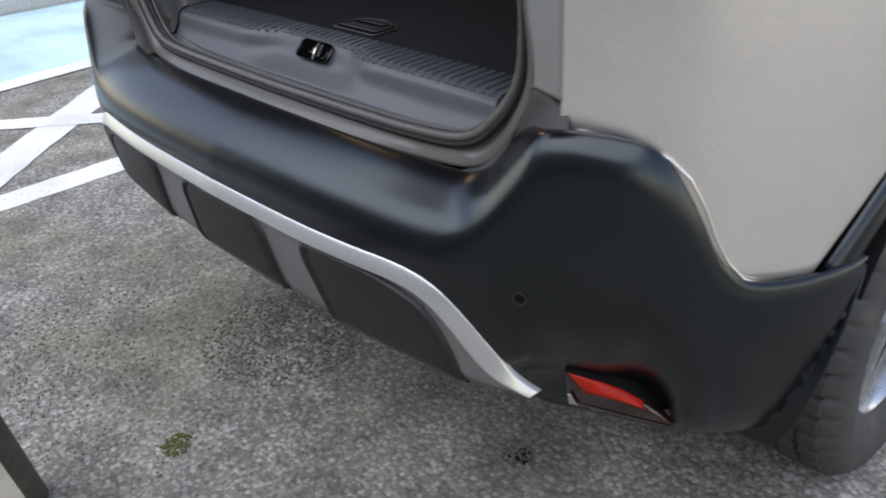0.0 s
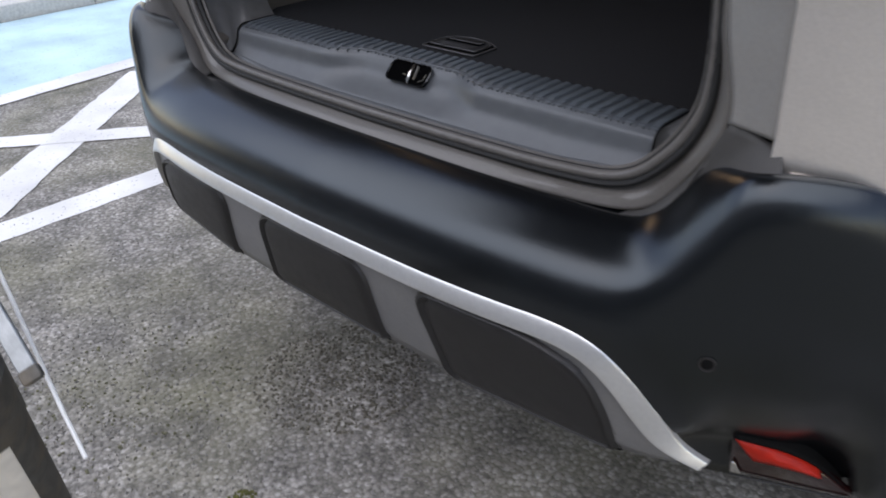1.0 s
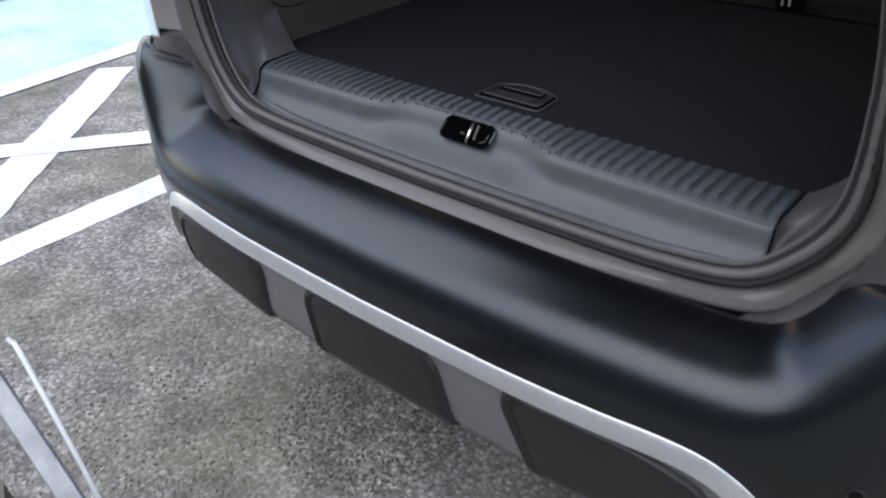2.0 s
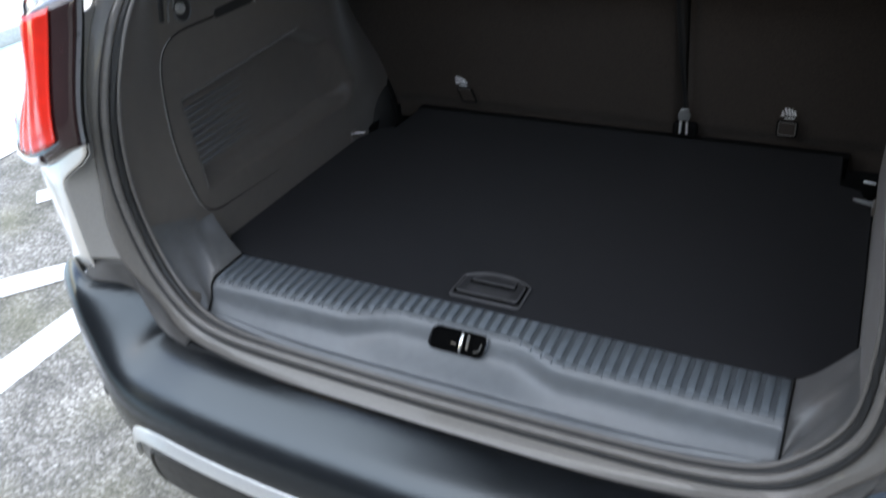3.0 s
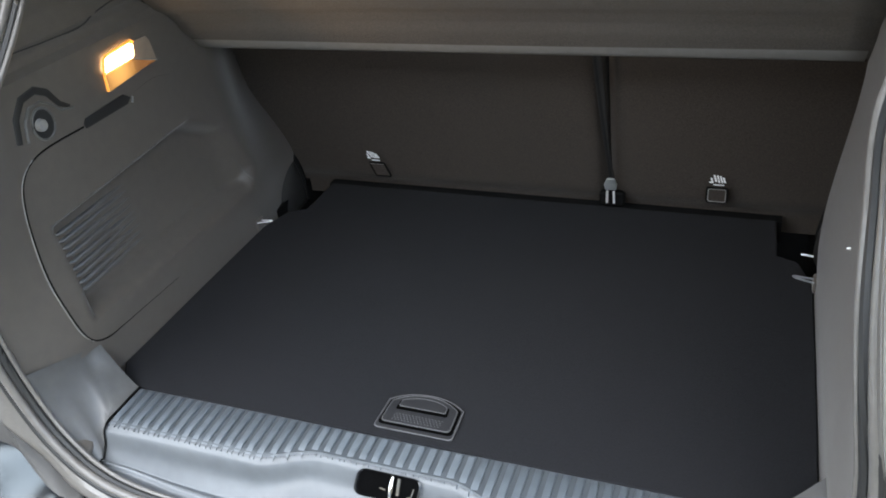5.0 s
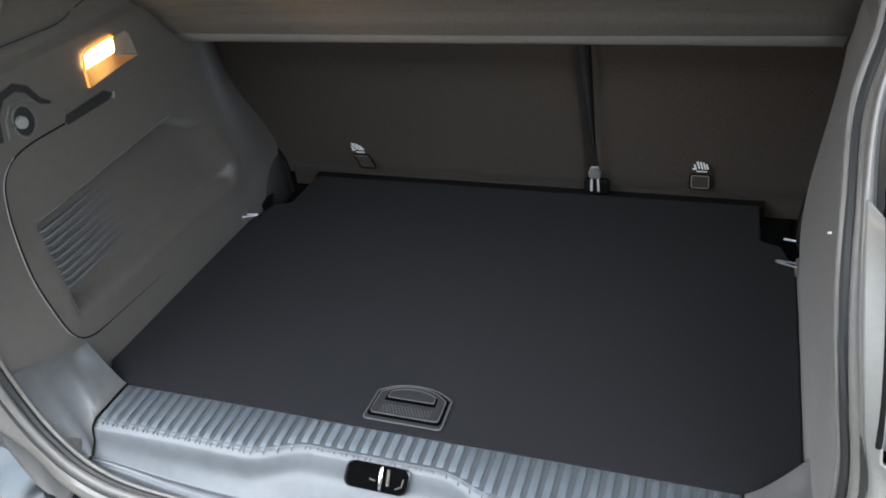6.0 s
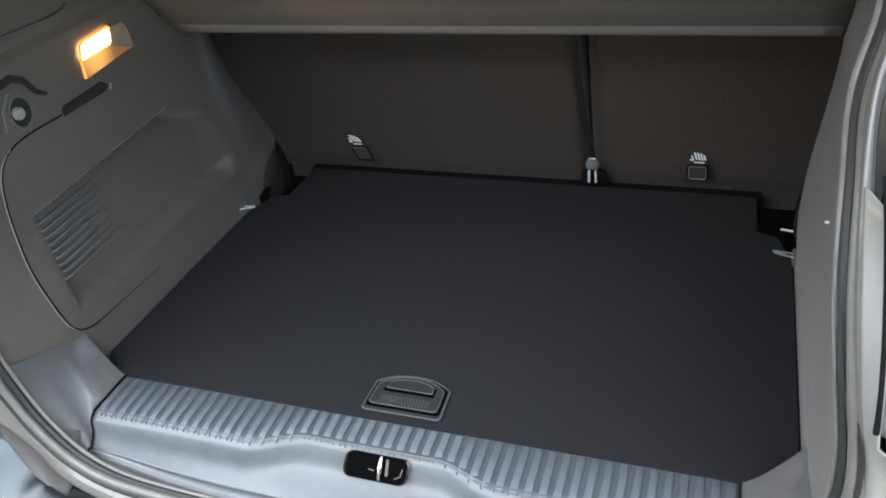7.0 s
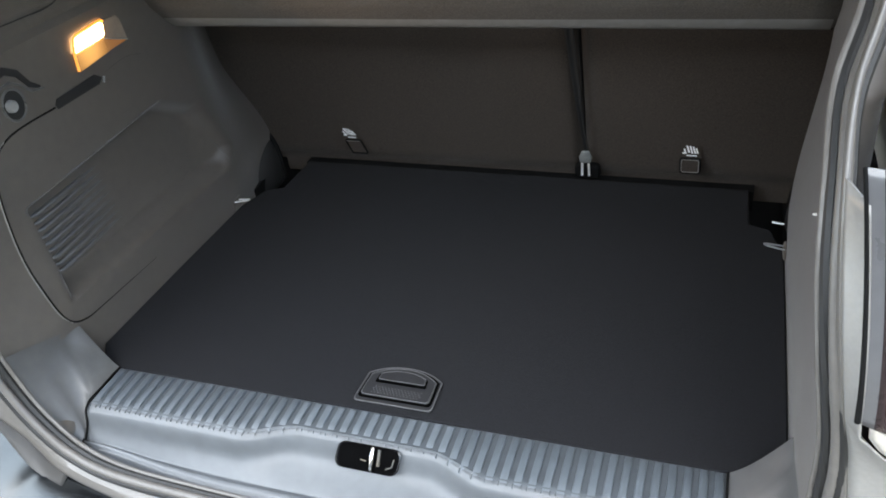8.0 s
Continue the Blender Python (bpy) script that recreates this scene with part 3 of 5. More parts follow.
def face_y(x, z):
    """Depth of the bumper face at x and height z, between bar and underside."""
    s = arc_at(PLAN_ARC, 1, abs(x))
    inset = float(crom([(0.38, .05), (0.42, .027), (0.47, .016), (0.52, .008), (0.56, .002), (0.6, 0.0)], z)[0])
    return on_arc(PLAN_ARC, s)[1] + inset


bumper = part("bumper", grid(bumper_skin, 181, 57), BUMPER, car, "black grained plastic rear bumper with raised corners", solid=0.004, off=-1)

# bright bar along the bumper: straight, then sweeping down at both ends
BAR = [(0, 0.0, .565), (1, 0.12, .565), (2, 0.24, .566), (3, 0.35, .569), (4, 0.42, .571), (5, 0.463, .566), (6, 0.494, .551), (7, 0.520, .523), (8, 0.543, .486), (9, 0.566, .447), (10, 0.600, .414)]


def bar_point(q):
    t = abs(q) * 10
    x, z = crom(BAR, t)
    return math.copysign(x, q), z


def bar_skin(u, v):
    q = u * 2 - 1
    x, z = bar_point(q)
    x2, z2 = bar_point(min(1, max(-1, q + 0.004)))
    x1, z1 = bar_point(min(1, max(-1, q - 0.004)))
    d = Vector((x2 - x1, z2 - z1)).normalized()
    n = Vector((-d.y, d.x))
    w = 0.0102 + 0.0006 * ease(0.45, 0.85, abs(q)) - 0.0070 * ease(0.80, 1.0, abs(q))
    a, out = crom([(0, -1.08, -.002), (1, -1.08, .013), (2, -.92, .0165), (3, 0.0, .0120), (4, .92, .0060), (5, 1.08, .0030), (6, 1.08, -.003)], v * 6)
    px, pz = x + n.x * a * w, z + n.y * a * w
    return px, face_y(px, pz) - out, pz


part("skid_bar", grid(bar_skin, 161, 25), SKID, bumper, "satin silver bar sweeping down at both ends")


def bar_z(x):
    return min((abs(bar_point(q / 400)[0] - abs(x)), bar_point(q / 400)[1]) for q in range(0, 401))[1]


def plate_skin(u, v):
    x = (u * 2 - 1) * 0.572
    top = bar_z(x) - 0.004
    z = top + (min(0.408, top - 0.002) - top) * v
    return x, face_y(x, z) - 0.0066, z


part("skid_plate", grid(plate_skin, 121, 9), PLATE, bumper, "silver lower skid plate", solid=0.003, off=1)


def insert_panel(corners, side=1):
    """Dark rounded panel let into the plate: a dished rim, then a raised face."""
    line = round_poly(corners)
    c = Vector((sum(p[0] for p in line) / len(line), sum(p[1] for p in line) / len(line)))
    rings = [(1.03, .0035), (1.0, .0120), (.970, .0140), (.925, .0085), (.885, .0112), (.80, .0125), (.6, .0130), (.35, .0130), (.0, .0130)]

    def fn(u, v):
        p = Vector(line[int(round(u * (len(line) - 1)))])
        k, out = rings[int(round(v * (len(rings) - 1)))]
        q = c + (p - c) * k
        return side * q.x, face_y(q.x, q.y) - out, q.y
    bm = grid(fn, len(line), len(rings), wrap=True)
    groove = tube([(side * (c.x + (p[0] - c.x) * 1.035), face_y(c.x + (p[0] - c.x) * 1.035, c.y + (p[1] - c.y) * 1.035) - .0040, c.y + (p[1] - c.y) * 1.035) for p in line], 0.0026, 6, closed=True)
    return bm, groove


MID = [(-.124, .549, .045), (.124, .549, .045), (.138, .404, .022), (-.138, .404, .022)]
CORNER = [(.222, .549, .042), (.425, .5535, .055), (.480, .520, .030), (.502, .462, .022), (.508, .404, .010), (.258, .404, .018)]
for corners, side in ((MID, 1), (CORNER, 1), (CORNER, -1)):
    skin, groove = insert_panel(corners, side)
    ins = part("skid_insert", skin, INSERT, bumper, "matt dark grey insert panel")
    part("insert_gap", groove, BLACK, bumper)

# parking sensor and low reflector at each corner
for side in (1, -1):
    sx, sz = 0.597, 0.574
    sy = face_y(sx, sz)
    nrm = Vector((side * 0.42, -0.9, 0.0)).normalized()
    turn = nrm.to_track_quat("Z", "Y").to_matrix().to_4x4()
    place = Matrix.Translation(Vector((side * sx, sy, sz)) + nrm * 0.0045) @ turn

    def ring(rows):
        bm = bmesh.new()
        rr = [[bm.verts.new(place @ Vector((r * math.cos(k * math.pi / 10), r * math.sin(k * math.pi / 10), h))) for k in range(20)] for r, h in rows]
        for a, b in zip(rr, rr[1:]):
            for k in range(20):
                bm.faces.new((a[k], a[(k + 1) % 20], b[(k + 1) % 20], b[k]))
        bm.faces.new(rr[-1])
        return bm
    cap = part("parking_sensor", ring([(.0092, -.004), (.0092, .0012), (.0080, .0016), (.0076, .0003)]), INSERT, bumper, "small round dark parking sensor")
    part("sensor_face", ring([(.0062, -.003), (.0062, .0006), (.0046, .0010)]), BLACK, bumper)

    def refl_fn(u, v, side=side):
        a = Vector((.604, .390, .423)).lerp(Vector((.597, .409, .357)), v)
        p = a.lerp(Vector((.719, .477, .344)), u)
        bow = 0.017 * math.sin(math.pi * u ** 1.2) * (1 - v) + 0.004
        out = bow * ease(0.0, 0.2, v) * 0.6 + 0.003
        return side * (p.x + 0.6 * out), p.y - 0.8 * out, p.z + bow * (1 - v)
    refl = part("reflector", grid(refl_fn, 25, 9), DARK_RED, bumper, "dark red plastic reflector low on the bumper corner", solid=0.004, off=1)
    part("reflector_strip", grid(lambda u, v: tuple(Vector(refl_fn(0.01 + 0.16 * v * (1 - u) + 0.70 * u, 0.02 + (0.42 - 0.27 * u) * v)) + Vector((side * 0.0035, -0.0048, 0.001))), 20, 5), REFLEX, refl, "bright red upper strip", solid=0.001)
    # Added band, no real part: hides the strip's red reflection in the bumper.
    part("reflection_mask", grid(lambda u, v: tuple(Vector(refl_fn(0.92 * u, 0.0)) + Vector((side * (.0045 - .014 * v), -.0060 + .0185 * v, .0005 + .031 * v * (1 - 0.7 * u)))), 20, 5), BLACK, refl, "added matt black band masking the red reflection above the reflector", solid=0.001)
    part("reflector_end", grid(lambda u, v: tuple(Vector(refl_fn(0.0 + 0.10 * u * (0.3 + 0.7 * v), 0.62 + 0.36 * v)) + Vector((side * 0.005, -0.007, 0.0))), 6, 6), CHROME, refl, "bright end of the reflector", solid=0.001)
    part("reflector_lip", tube([Vector(refl_fn(k / 12, 1.0)) + Vector((side * 0.004, -0.006, -0.002)) for k in range(13)], 0.0018, 6), INSERT, refl)

# ---- boot aperture: seal line and outer line, one half ----
SEAL = [(0, 0.0, .372, .694), (1, .20, .374, .695), (2, .345, .379, .697), (3, .430, .393, .703), (4, .480, .400, .741), (5, .512, .405, .794), (6, .527, .405, .868), (7, .526, .403, .938),
        (8, .512, .406, 1.027), (9, .502, .430, 1.105), (10, .500, .472, 1.168), (11, .503, .539, 1.220), (12, .525, .624, 1.280), (13, .520, .720, 1.40), (14, .46, .80, 1.53), (15, .27, .83, 1.58), (16, 0.0, .84, 1.59)]
OUTER = [(0, 0.0, .345, .668), (1, .20, .351, .669), (2, .341, .364, .670), (3, .455, .384, .675), (4, .507, .394, .722), (5, .550, .386, .793), (6, .563, .391, .858), (7, .556, .398, .932),
         (8, .538, .396, 1.03), (9, .526, .412, 1.107), (10, .520, .450, 1.18), (11, .524, .515, 1.24), (12, .545, .600, 1.305), (13, .54, .705, 1.43), (14, .48, .80, 1.58), (15, .28, .82, 1.64), (16, 0.0, .83, 1.65)]


def slim(z):
    """How far one jamb stands inwards of the other, from 0 to 1 by height."""
    return ease(0.78, 0.90, z) * ease(1.45, 1.28, z)


SLIM_SEAL, SLIM_OUTER = 0.010, 0.030


def loop(keys, inset, n=96):
    half = [crom(keys, 16 * i / n) for i in range(n + 1)]
    return [(p[0] - inset * slim(p[2]), p[1], p[2]) for p in half] + [(-p[0], p[1], p[2]) for p in half[-2:0:-1]]


seal_loop, outer_loop = loop(SEAL, SLIM_SEAL), loop(OUTER, SLIM_OUTER)
NL = len(seal_loop)


def frame_skin(u, v):
    i = round(u * (NL - 1))
    s, o = Vector(seal_loop[i]), Vector(outer_loop[i])
    p = s.lerp(o, v)
    # a shallow water channel next to the seal
    dip = 0.006 * math.sin(math.pi * min(1, v * 1.6)) if v < 0.62 else 0
    return p.x, p.y + dip, p.z - dip * 0.3


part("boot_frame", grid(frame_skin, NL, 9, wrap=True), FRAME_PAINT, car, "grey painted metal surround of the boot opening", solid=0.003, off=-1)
for side in (1, -1):
    def infill(u, v, side=side):
        s = arc_at(PLAN_ARC, 1, 0.45 + 0.19 * u)
        a = Vector(bumper_skin(0.5 + 0.5 * s / BUMP_END, 2.6 / 16))
        if u < 0.5:
            b = Vector(crom(OUTER, 2.9 + 2.2 * u / 0.5))
        else:
            b = Vector(crom(OUTER, 5.1)).lerp(Vector((0.612, .374, .790)), (u - 0.5) / 0.5)
        p = a.lerp(b, v * 1.12)
        return side * p.x, p.y, p.z - 0.006 + 0.003 * v
    part("bumper_infill", grid(infill, 41, 7), STEP_PLASTIC, bumper, "matt dark grey step beside the opening", solid=0.003, off=-1)
shift = lambda loop_pts, k, dy, dz: [(p[0] * k, p[1] + dy, p[2] + dz) for p in loop_pts]
seal = part("weather_seal", tube(shift(seal_loop, 1.0, -0.001, 0.005), 0.0062, 10, closed=True), RUBBER, car, "grey hollow rubber weather seal round the opening")
part("seal_groove", tube(shift(seal_loop, 0.986, 0.008, 0.003), 0.0058, 8, closed=True), DARK_RUBBER, seal, "black groove inside the seal")
part("seal_foot", tube(shift(seal_loop, 1.011, -0.004, -0.003), 0.0046, 8, closed=True), DARK_RUBBER, seal, "black foot of the seal on the frame")
part("seal_lip", tube(shift(seal_loop, 0.974, 0.014, 0.006), 0.0034, 8, closed=True), RUBBER, seal, "thin inner lip of the seal")

# ---- rear quarter panels, one each side ----
JOINT = [(0.575, .766), (0.607, .764), (0.686, .763), (0.715, .749), (0.735, .726), (0.748, .695), (0.758, .660), (0.770, .625), (0.785, .598), (0.805, .585), (0.845, .581), (0.90, .580)]


def tumble(z, x=0.5):
    k = max(0.0, z - 0.95)
    return 0.30 * k * k + 0.02 * k + 0.055 * ease(0.96, 1.12, z) * ease(0.55, 0.74, x), 0.45 * k * k + 0.02 * ease(0.97, 1.12, z) * ease(0.55, 0.70, x) + 0.022 * ease(1.02, 1.19, z) * ease(0.63, 0.54, x)


def quarter(side):
    s0 = BODY_ARC[0][0]

    def fn(u, v):
        z_top = 1.19
        # the lower edge follows the bumper joint, then the wheel arch
        s_full = arc_at(BODY_ARC, 2, 1.45)
        x, y, nx, ny = on_arc(BODY_ARC, s0 + 0.07 * (1 - u) + (s_full - s0 - 0.07 * (1 - u)) * u)
        low = float(np.interp(x, [j[0] for j in JOINT], [j[1] for j in JOINT])) if y < 0.56 else 0.58
        dy = y - WHEEL_Y
        if abs(dy) < 0.475:
            low = max(low, WHEEL_Z + math.sqrt(0.475 ** 2 - dy * dy))
        z = low + (z_top - low) * v ** 1.25
        s1 = s0 + 0.074 * ease(1.0, 0.93, z) * (1 - u) ** 6
        x, y, nx, ny = on_arc(BODY_ARC, s1 + (s_full - s1) * u)
        ix, iy = tumble(z, x)
        lip = 0.004 * ease(0.012, 0.0, z - low)
        return side * (x - ix - nx * lip), y + iy * ease(1.0, 0.5, y) - ny * lip, z
    return grid(fn, 150, 40)


for side in (1, -1):
    part("quarter_panel", quarter(side), SILVER, car, "metallic silver painted rear wing", solid=0.003, off=-1)

    edge = []
    for k in range(61):
        y = 0.372 + (0.60 - 0.372) * (k / 60) ** 1.5
        s = arc_at(BODY_ARC, 2, y)
        x, yy, nx, ny = on_arc(BODY_ARC, s)
        z = float(np.interp(x, [j[0] for j in JOINT], [j[1] for j in JOINT])) if y < 0.56 else 0.581
        edge.append((side * (x + nx * 0.0025), yy + ny * 0.0025, z + 0.0005))
    part("joint_edge", tube(edge, 0.0017, 6), SILVER, car, "bright worn edge along the bumper joint")

    # inner return of the wing, from the corner to the opening
    def ret(u, v, side=side):
        o = crom(OUTER, 5 + 5.1 * v)
        z = float(o[2])
        ix, iy = tumble(z)
        a = Vector((0.524 - ix + 0.081 * ease(1.0, 0.93, z), 0.370 + iy, max(z, 0.800)))
        b = Vector((o[0] - (SLIM_OUTER * slim(z) if side > 0 else 0.0), o[1], max(z, 0.800)))
        p = a.lerp(b, u)
        return side * p.x, p.y, p.z
    part("wing_return", grid(ret, 9, 30), SHADED_SILVER, car, "silver return beside the opening, coloured darker as shaded", solid=0.002, off=-1)

    # shoulder above the tail light, running up into the rear pillar
    def shoulder(u, v, side=side):
        inner = Vector(crom(OUTER, 9.7 + 4.2 * v))
        outer = Vector(crom([(0, .775, .62, 1.180), (.33, .690, .60, 1.222), (.6, .607, .585, 1.262), (1, .575, .70, 1.45)], v))
        x, y, nx, ny = on_arc(BODY_ARC, BODY_ARC[0][0] + (arc_at(BODY_ARC, 2, 0.62) - BODY_ARC[0][0]) * u)
        ix, iy = tumble(1.18, x)
        edge = Vector((x - ix, y + iy, 1.176))
        c = inner.lerp(outer, u)
        c.z += 0.012 * math.sin(math.pi * u)
        p = edge.lerp(c, ease(0.0, 0.30, v))
        p = inner.lerp(p, ease(0.0, 0.10, u))
        return side * p.x, p.y, p.z
    pillar = part("pillar_shoulder", grid(shoulder, 30, 40), SILVER, car, "silver painted shoulder rising into the rear pillar", solid=0.002, off=-1)
    part("rain_plug", tube([(side * .548, .470, 1.196), (side * .548, .462, 1.200)], [.010, .008], 12), SHADED_SILVER, pillar, "round body plug")
    part("window_trim", tube([(side * .600, .575, 1.262), (side * .597, .590, 1.285), (side * .585, .640, 1.36), (side * .57, .69, 1.45)], [.009, .013, .013, .010], 8), TRIM, car, "grey rubber trim at the window edge")

    # black wheel arch edging
    def arch(u, v, side=side):
        a = radians(149 - 165 * u)
        r, out = crom([(0, .428, -.050), (1, .430, -.004), (2, .440, .004), (3, .458, .007), (4, .478, .006), (5, .487, -.006)], v * 5)
        y = WHEEL_Y + r * math.cos(a)
        z = WHEEL_Z + r * math.sin(a)
        x = on_arc(BODY_ARC, arc_at(BODY_ARC, 2, min(1.45, max(0.5, y))))[0]
        ix, iy = tumble(z)
        return side * (x - ix + out), y, max(0.2, z)
    part("arch_edging", grid(arch, 61, 13), BUMPER, car, "black plastic wheel arch edging", solid=0.002, off=-1)

    def liner(u, v, side=side):
        a = radians(150 - 160 * u)
        return side * (0.62 + 0.25 * v), WHEEL_Y + 0.426 * math.cos(a), max(0.2, WHEEL_Z + 0.426 * math.sin(a))
    part("arch_liner", grid(liner, 41, 5), BLACK, car, "black inner wheel arch liner")

    # tail light wrapping round the corner
    s_in, s_out = BODY_ARC[0][0] - 0.010, arc_at(BODY_ARC, 2, 0.62)

    def light_fn(u, v, ua=0.0, ub=1.0, va=0.0, vb=1.0, out=0.016, side=side):
        u, v = ua + (ub - ua) * u, va + (vb - va) * v
        s = max(0.0, s_in + (s_out - s_in) * u)
        x, y, nx, ny = on_arc(BODY_ARC, s)
        low = 0.970 + 0.012 * math.cos(u * 6) - 0.018 * math.sin(u * math.pi) + 0.03 * ease(0.25, 0.0, u)
        z = low + (1.190 + 0.024 * ease(0.3, 0.0, u) + 0.005 * u - low) * v
        ix, iy = tumble(z, x)
        rim = min(max(0, u - 0.05), 1 - u) * 2.2, min(v, 1 - v) * 1.6
        o = out * ease(0, 0.10, rim[0]) ** 0.5 * ease(0, 0.10, rim[1]) ** 0.5
        if out > 0.019:
            o += 0.0011 * math.sin(u * 95)
        x -= 0.008 * ease(0.3, 0.0, u)
        return side * (x - ix + nx * o), y + iy + ny * o, z
    light = part("tail_light", grid(lambda u, v: light_fn(u, v, 0.045, 1.0), 50, 30), LIGHT_BODY, car, "red wrap-round tail light with a clear band", solid=0.004, off=-1)
    part("lens", grid(lambda u, v: light_fn(u, v, 0.105, 0.34, 0.12, 0.95, 0.0195), 60, 24), RED, light, "bright red ribbed lens", solid=0.002, off=1)
    part("lens", grid(lambda u, v: light_fn(u, v, 0.60, 0.92, 0.10, 0.92, 0.0195), 60, 24), RED, light, "bright red ribbed lens", solid=0.002, off=1)
    part("light_side", grid(lambda u, v: light_fn(u, v, 0.0, 0.058, 0.0, 1.0, 0.0), 12, 24), LIGHT_SIDE, light, "smooth grey strip beside the lens", solid=0.002, off=1)
    part("light_gap", tube([Vector(light_fn(0.0, k / 16)) + Vector((-side * .0015, -.001, 0)) for k in range(17)], [.0026 - .0010 * k / 16 for k in range(17)], 6), BLACK, light, "black gap beside the lamp")
    part("clear_band", grid(lambda u, v: light_fn(u, v, 0.36, 0.58, 0.30, 0.94, 0.0195), 10, 16), CLEAR, light, "clear white lamp window", solid=0.002, off=1)
    part("clear_band", grid(lambda u, v: light_fn(u, v, 0.20, 0.60, 0.02, 0.09, 0.019), 16, 8), CLEAR, light, "clear white lower lamp window", solid=0.002, off=1)


# ---- wheels ----
def wheel(x, y, side):
    w = new("wheel")
    w.parent = car
    c = (0, 0, 0)
    seg = 240
    prof = [(.205, -.085), (.225, -.098), (.262, -.106), (.295, -.103), (.312, -.094), (.320, -.080)]
    tread = []
    for a, b in ((-.080, -.052), (-.046, -.018), (-.012, .012), (.018, .046), (.052, .080)):
        tread += [(.3175, a), (.325, a + .001), (.325, b - .001), (.3175, b)]
    prof += tread + [(.320, .080), (.312, .094), (.295, .103), (.262, .106), (.225, .098), (.205, .085)]
    bm = lathe(prof, seg, c)
    for v in bm.verts:
        r = math.hypot(v.co.y, v.co.z)
        k = round(math.atan2(v.co.z, v.co.y) / (2 * math.pi) * seg) % seg
        if r > 0.3185 and (k % 5 == 0) and abs(v.co.x) > 0.013:
            f = 0.3130 / r
            v.co.y *= f
            v.co.z *= f
        elif r > 0.309 and abs(v.co.x) > 0.09 and k % 5 == 0:
            v.co.y *= 0.975
            v.co.z *= 0.975
    for v in bm.verts:
        v.co.x *= 1.08
    part("tyre", bm, TYRE, w, "dusty black road tyre with blocky tread")
    rim = bmesh.new()
    lathe([(.218, -.090), (.205, -.088), (.195, -.06), (.190, .02), (.195, .075), (.203, .090), (.216, .094), (.219, .090)], 48, c, rim)
    for k in range(5):
        for d in (-0.10, 0.10):
            a = 2 * math.pi * k / 5 + d
            m = Matrix.Rotation(a, 4, "X")
            box(0.050, 0.080, 0.03, 0.200, -0.015, 0.015, rim, m)
    lathe([(.0, .084), (.035, .084), (.055, .078), (.06, .05), (.06, .0)], 32, c, rim)
    part("rim", rim, RIM, w, "silver alloy rim with paired spokes")
    disc = lathe([(.02, .02), (.14, .02), (.14, .035), (.02, .035)], 40, c)
    part("brake_disc", disc, ZINC, w, "steel brake disc")
    for k in range(5):
        a = 2 * math.pi * (k + .5) / 5
        part("wheel_bolt", tube([(.05, .045 * math.cos(a), .045 * math.sin(a)), (.083, .045 * math.cos(a), .045 * math.sin(a))], .009, 6), CHROME, w)
    w.matrix_basis = Matrix.Translation((x, y, WHEEL_R - 0.004)) @ Matrix.Rotation(0 if side > 0 else math.pi, 4, "Z") @ Matrix.Rotation(0.31 * side, 4, "X")
    return w


for side in (1, -1):
    wheel(side * 0.742, WHEEL_Y + 0.035, side)

# ---- boot interior ----
def rib_front(x):
    """How far the ribbed ledge reaches towards the opening."""
    return 0.453 + 0.026 * ease(0.175, 0.090, abs(x + 0.012))


def sill_fn(u, v):
    x = -0.437 + 0.874 * u
    yf = rib_front(x)
    k = ease(0.30, 0.43, abs(x))
    rise = 0.007 * k
    dy = 0.022 * ease(0.18, 0.43, abs(x))
    prof = [(.384 + dy, .697 + rise * 1.2), (.390 + dy, .692 + rise), (.399 + dy * .8, .690 + rise), (.405 + dy * .7, .694 + rise), (.411 + dy * .55, .695 + rise), (.417 + dy * .4, .692 + rise), (.422 + dy * .3, .695 + rise),
            (.402 + (yf - .40) * .70, .712 + rise * .6), (yf - .008, .733 + rise * .3), (yf - .002, .7405), (yf + .006, .7440), (yf + .03, .7440), (.530, .7440), (.534, .735)]
    y, z = crom([(i, *p) for i, p in enumerate(prof)], v * (len(prof) - 1))
    return x, float(y), float(z)


sill = part("sill_trim", grid(sill_fn, 121, 53), SILL, car, "grey plastic loading sill trim with a ribbed ledge", solid=0.003, off=-1)
def bed_fn(u, v):
    x = -0.434 + 0.868 * u
    y0 = rib_front(x) + 0.001
    return x, y0 + (0.529 - y0) * v, 0.7448 + 0.0008 * ease(0.0, 0.06, v) - 0.0035 * (1 - ease(0.0, 0.05, v))


# The ledge's shade is put into this darker bed colour.
part("rib_bed", grid(bed_fn, 90, 14), RIB_SHADE, sill, "grained bed of the ribs, darkened as shade")
# ribs across the ledge, each a low rounded bar
rib_cache = {}
N_RIBS = 50
for i in range(N_RIBS):
    x = -0.428 + 0.856 * i / (N_RIBS - 1)
    y0 = round(rib_front(x) - 0.001, 3)
    if y0 not in rib_cache:
        bm = bmesh.new()
        L = 0.528 - y0
        rows = []
        for yy, hh in ((.000, -.0058), (.006, -.0005), (0.018, .0034), (L - .004, .0044), (L, .001)):
            rows.append([bm.verts.new((a, yy, b)) for a, b in ((-.0054, -.001), (-.0046, hh * .8), (-.0030, hh), (.0030, hh), (.0046, hh * .8), (.0054, -.001))])
        for a, b in zip(rows, rows[1:]):
            for k in range(5):
                bm.faces.new((a[k], b[k], b[k + 1], a[k + 1]))
        rib_cache[y0] = mesh_of(bm, "rib")
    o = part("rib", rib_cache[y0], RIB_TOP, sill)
    o.location = (x, y0, 0.7452)

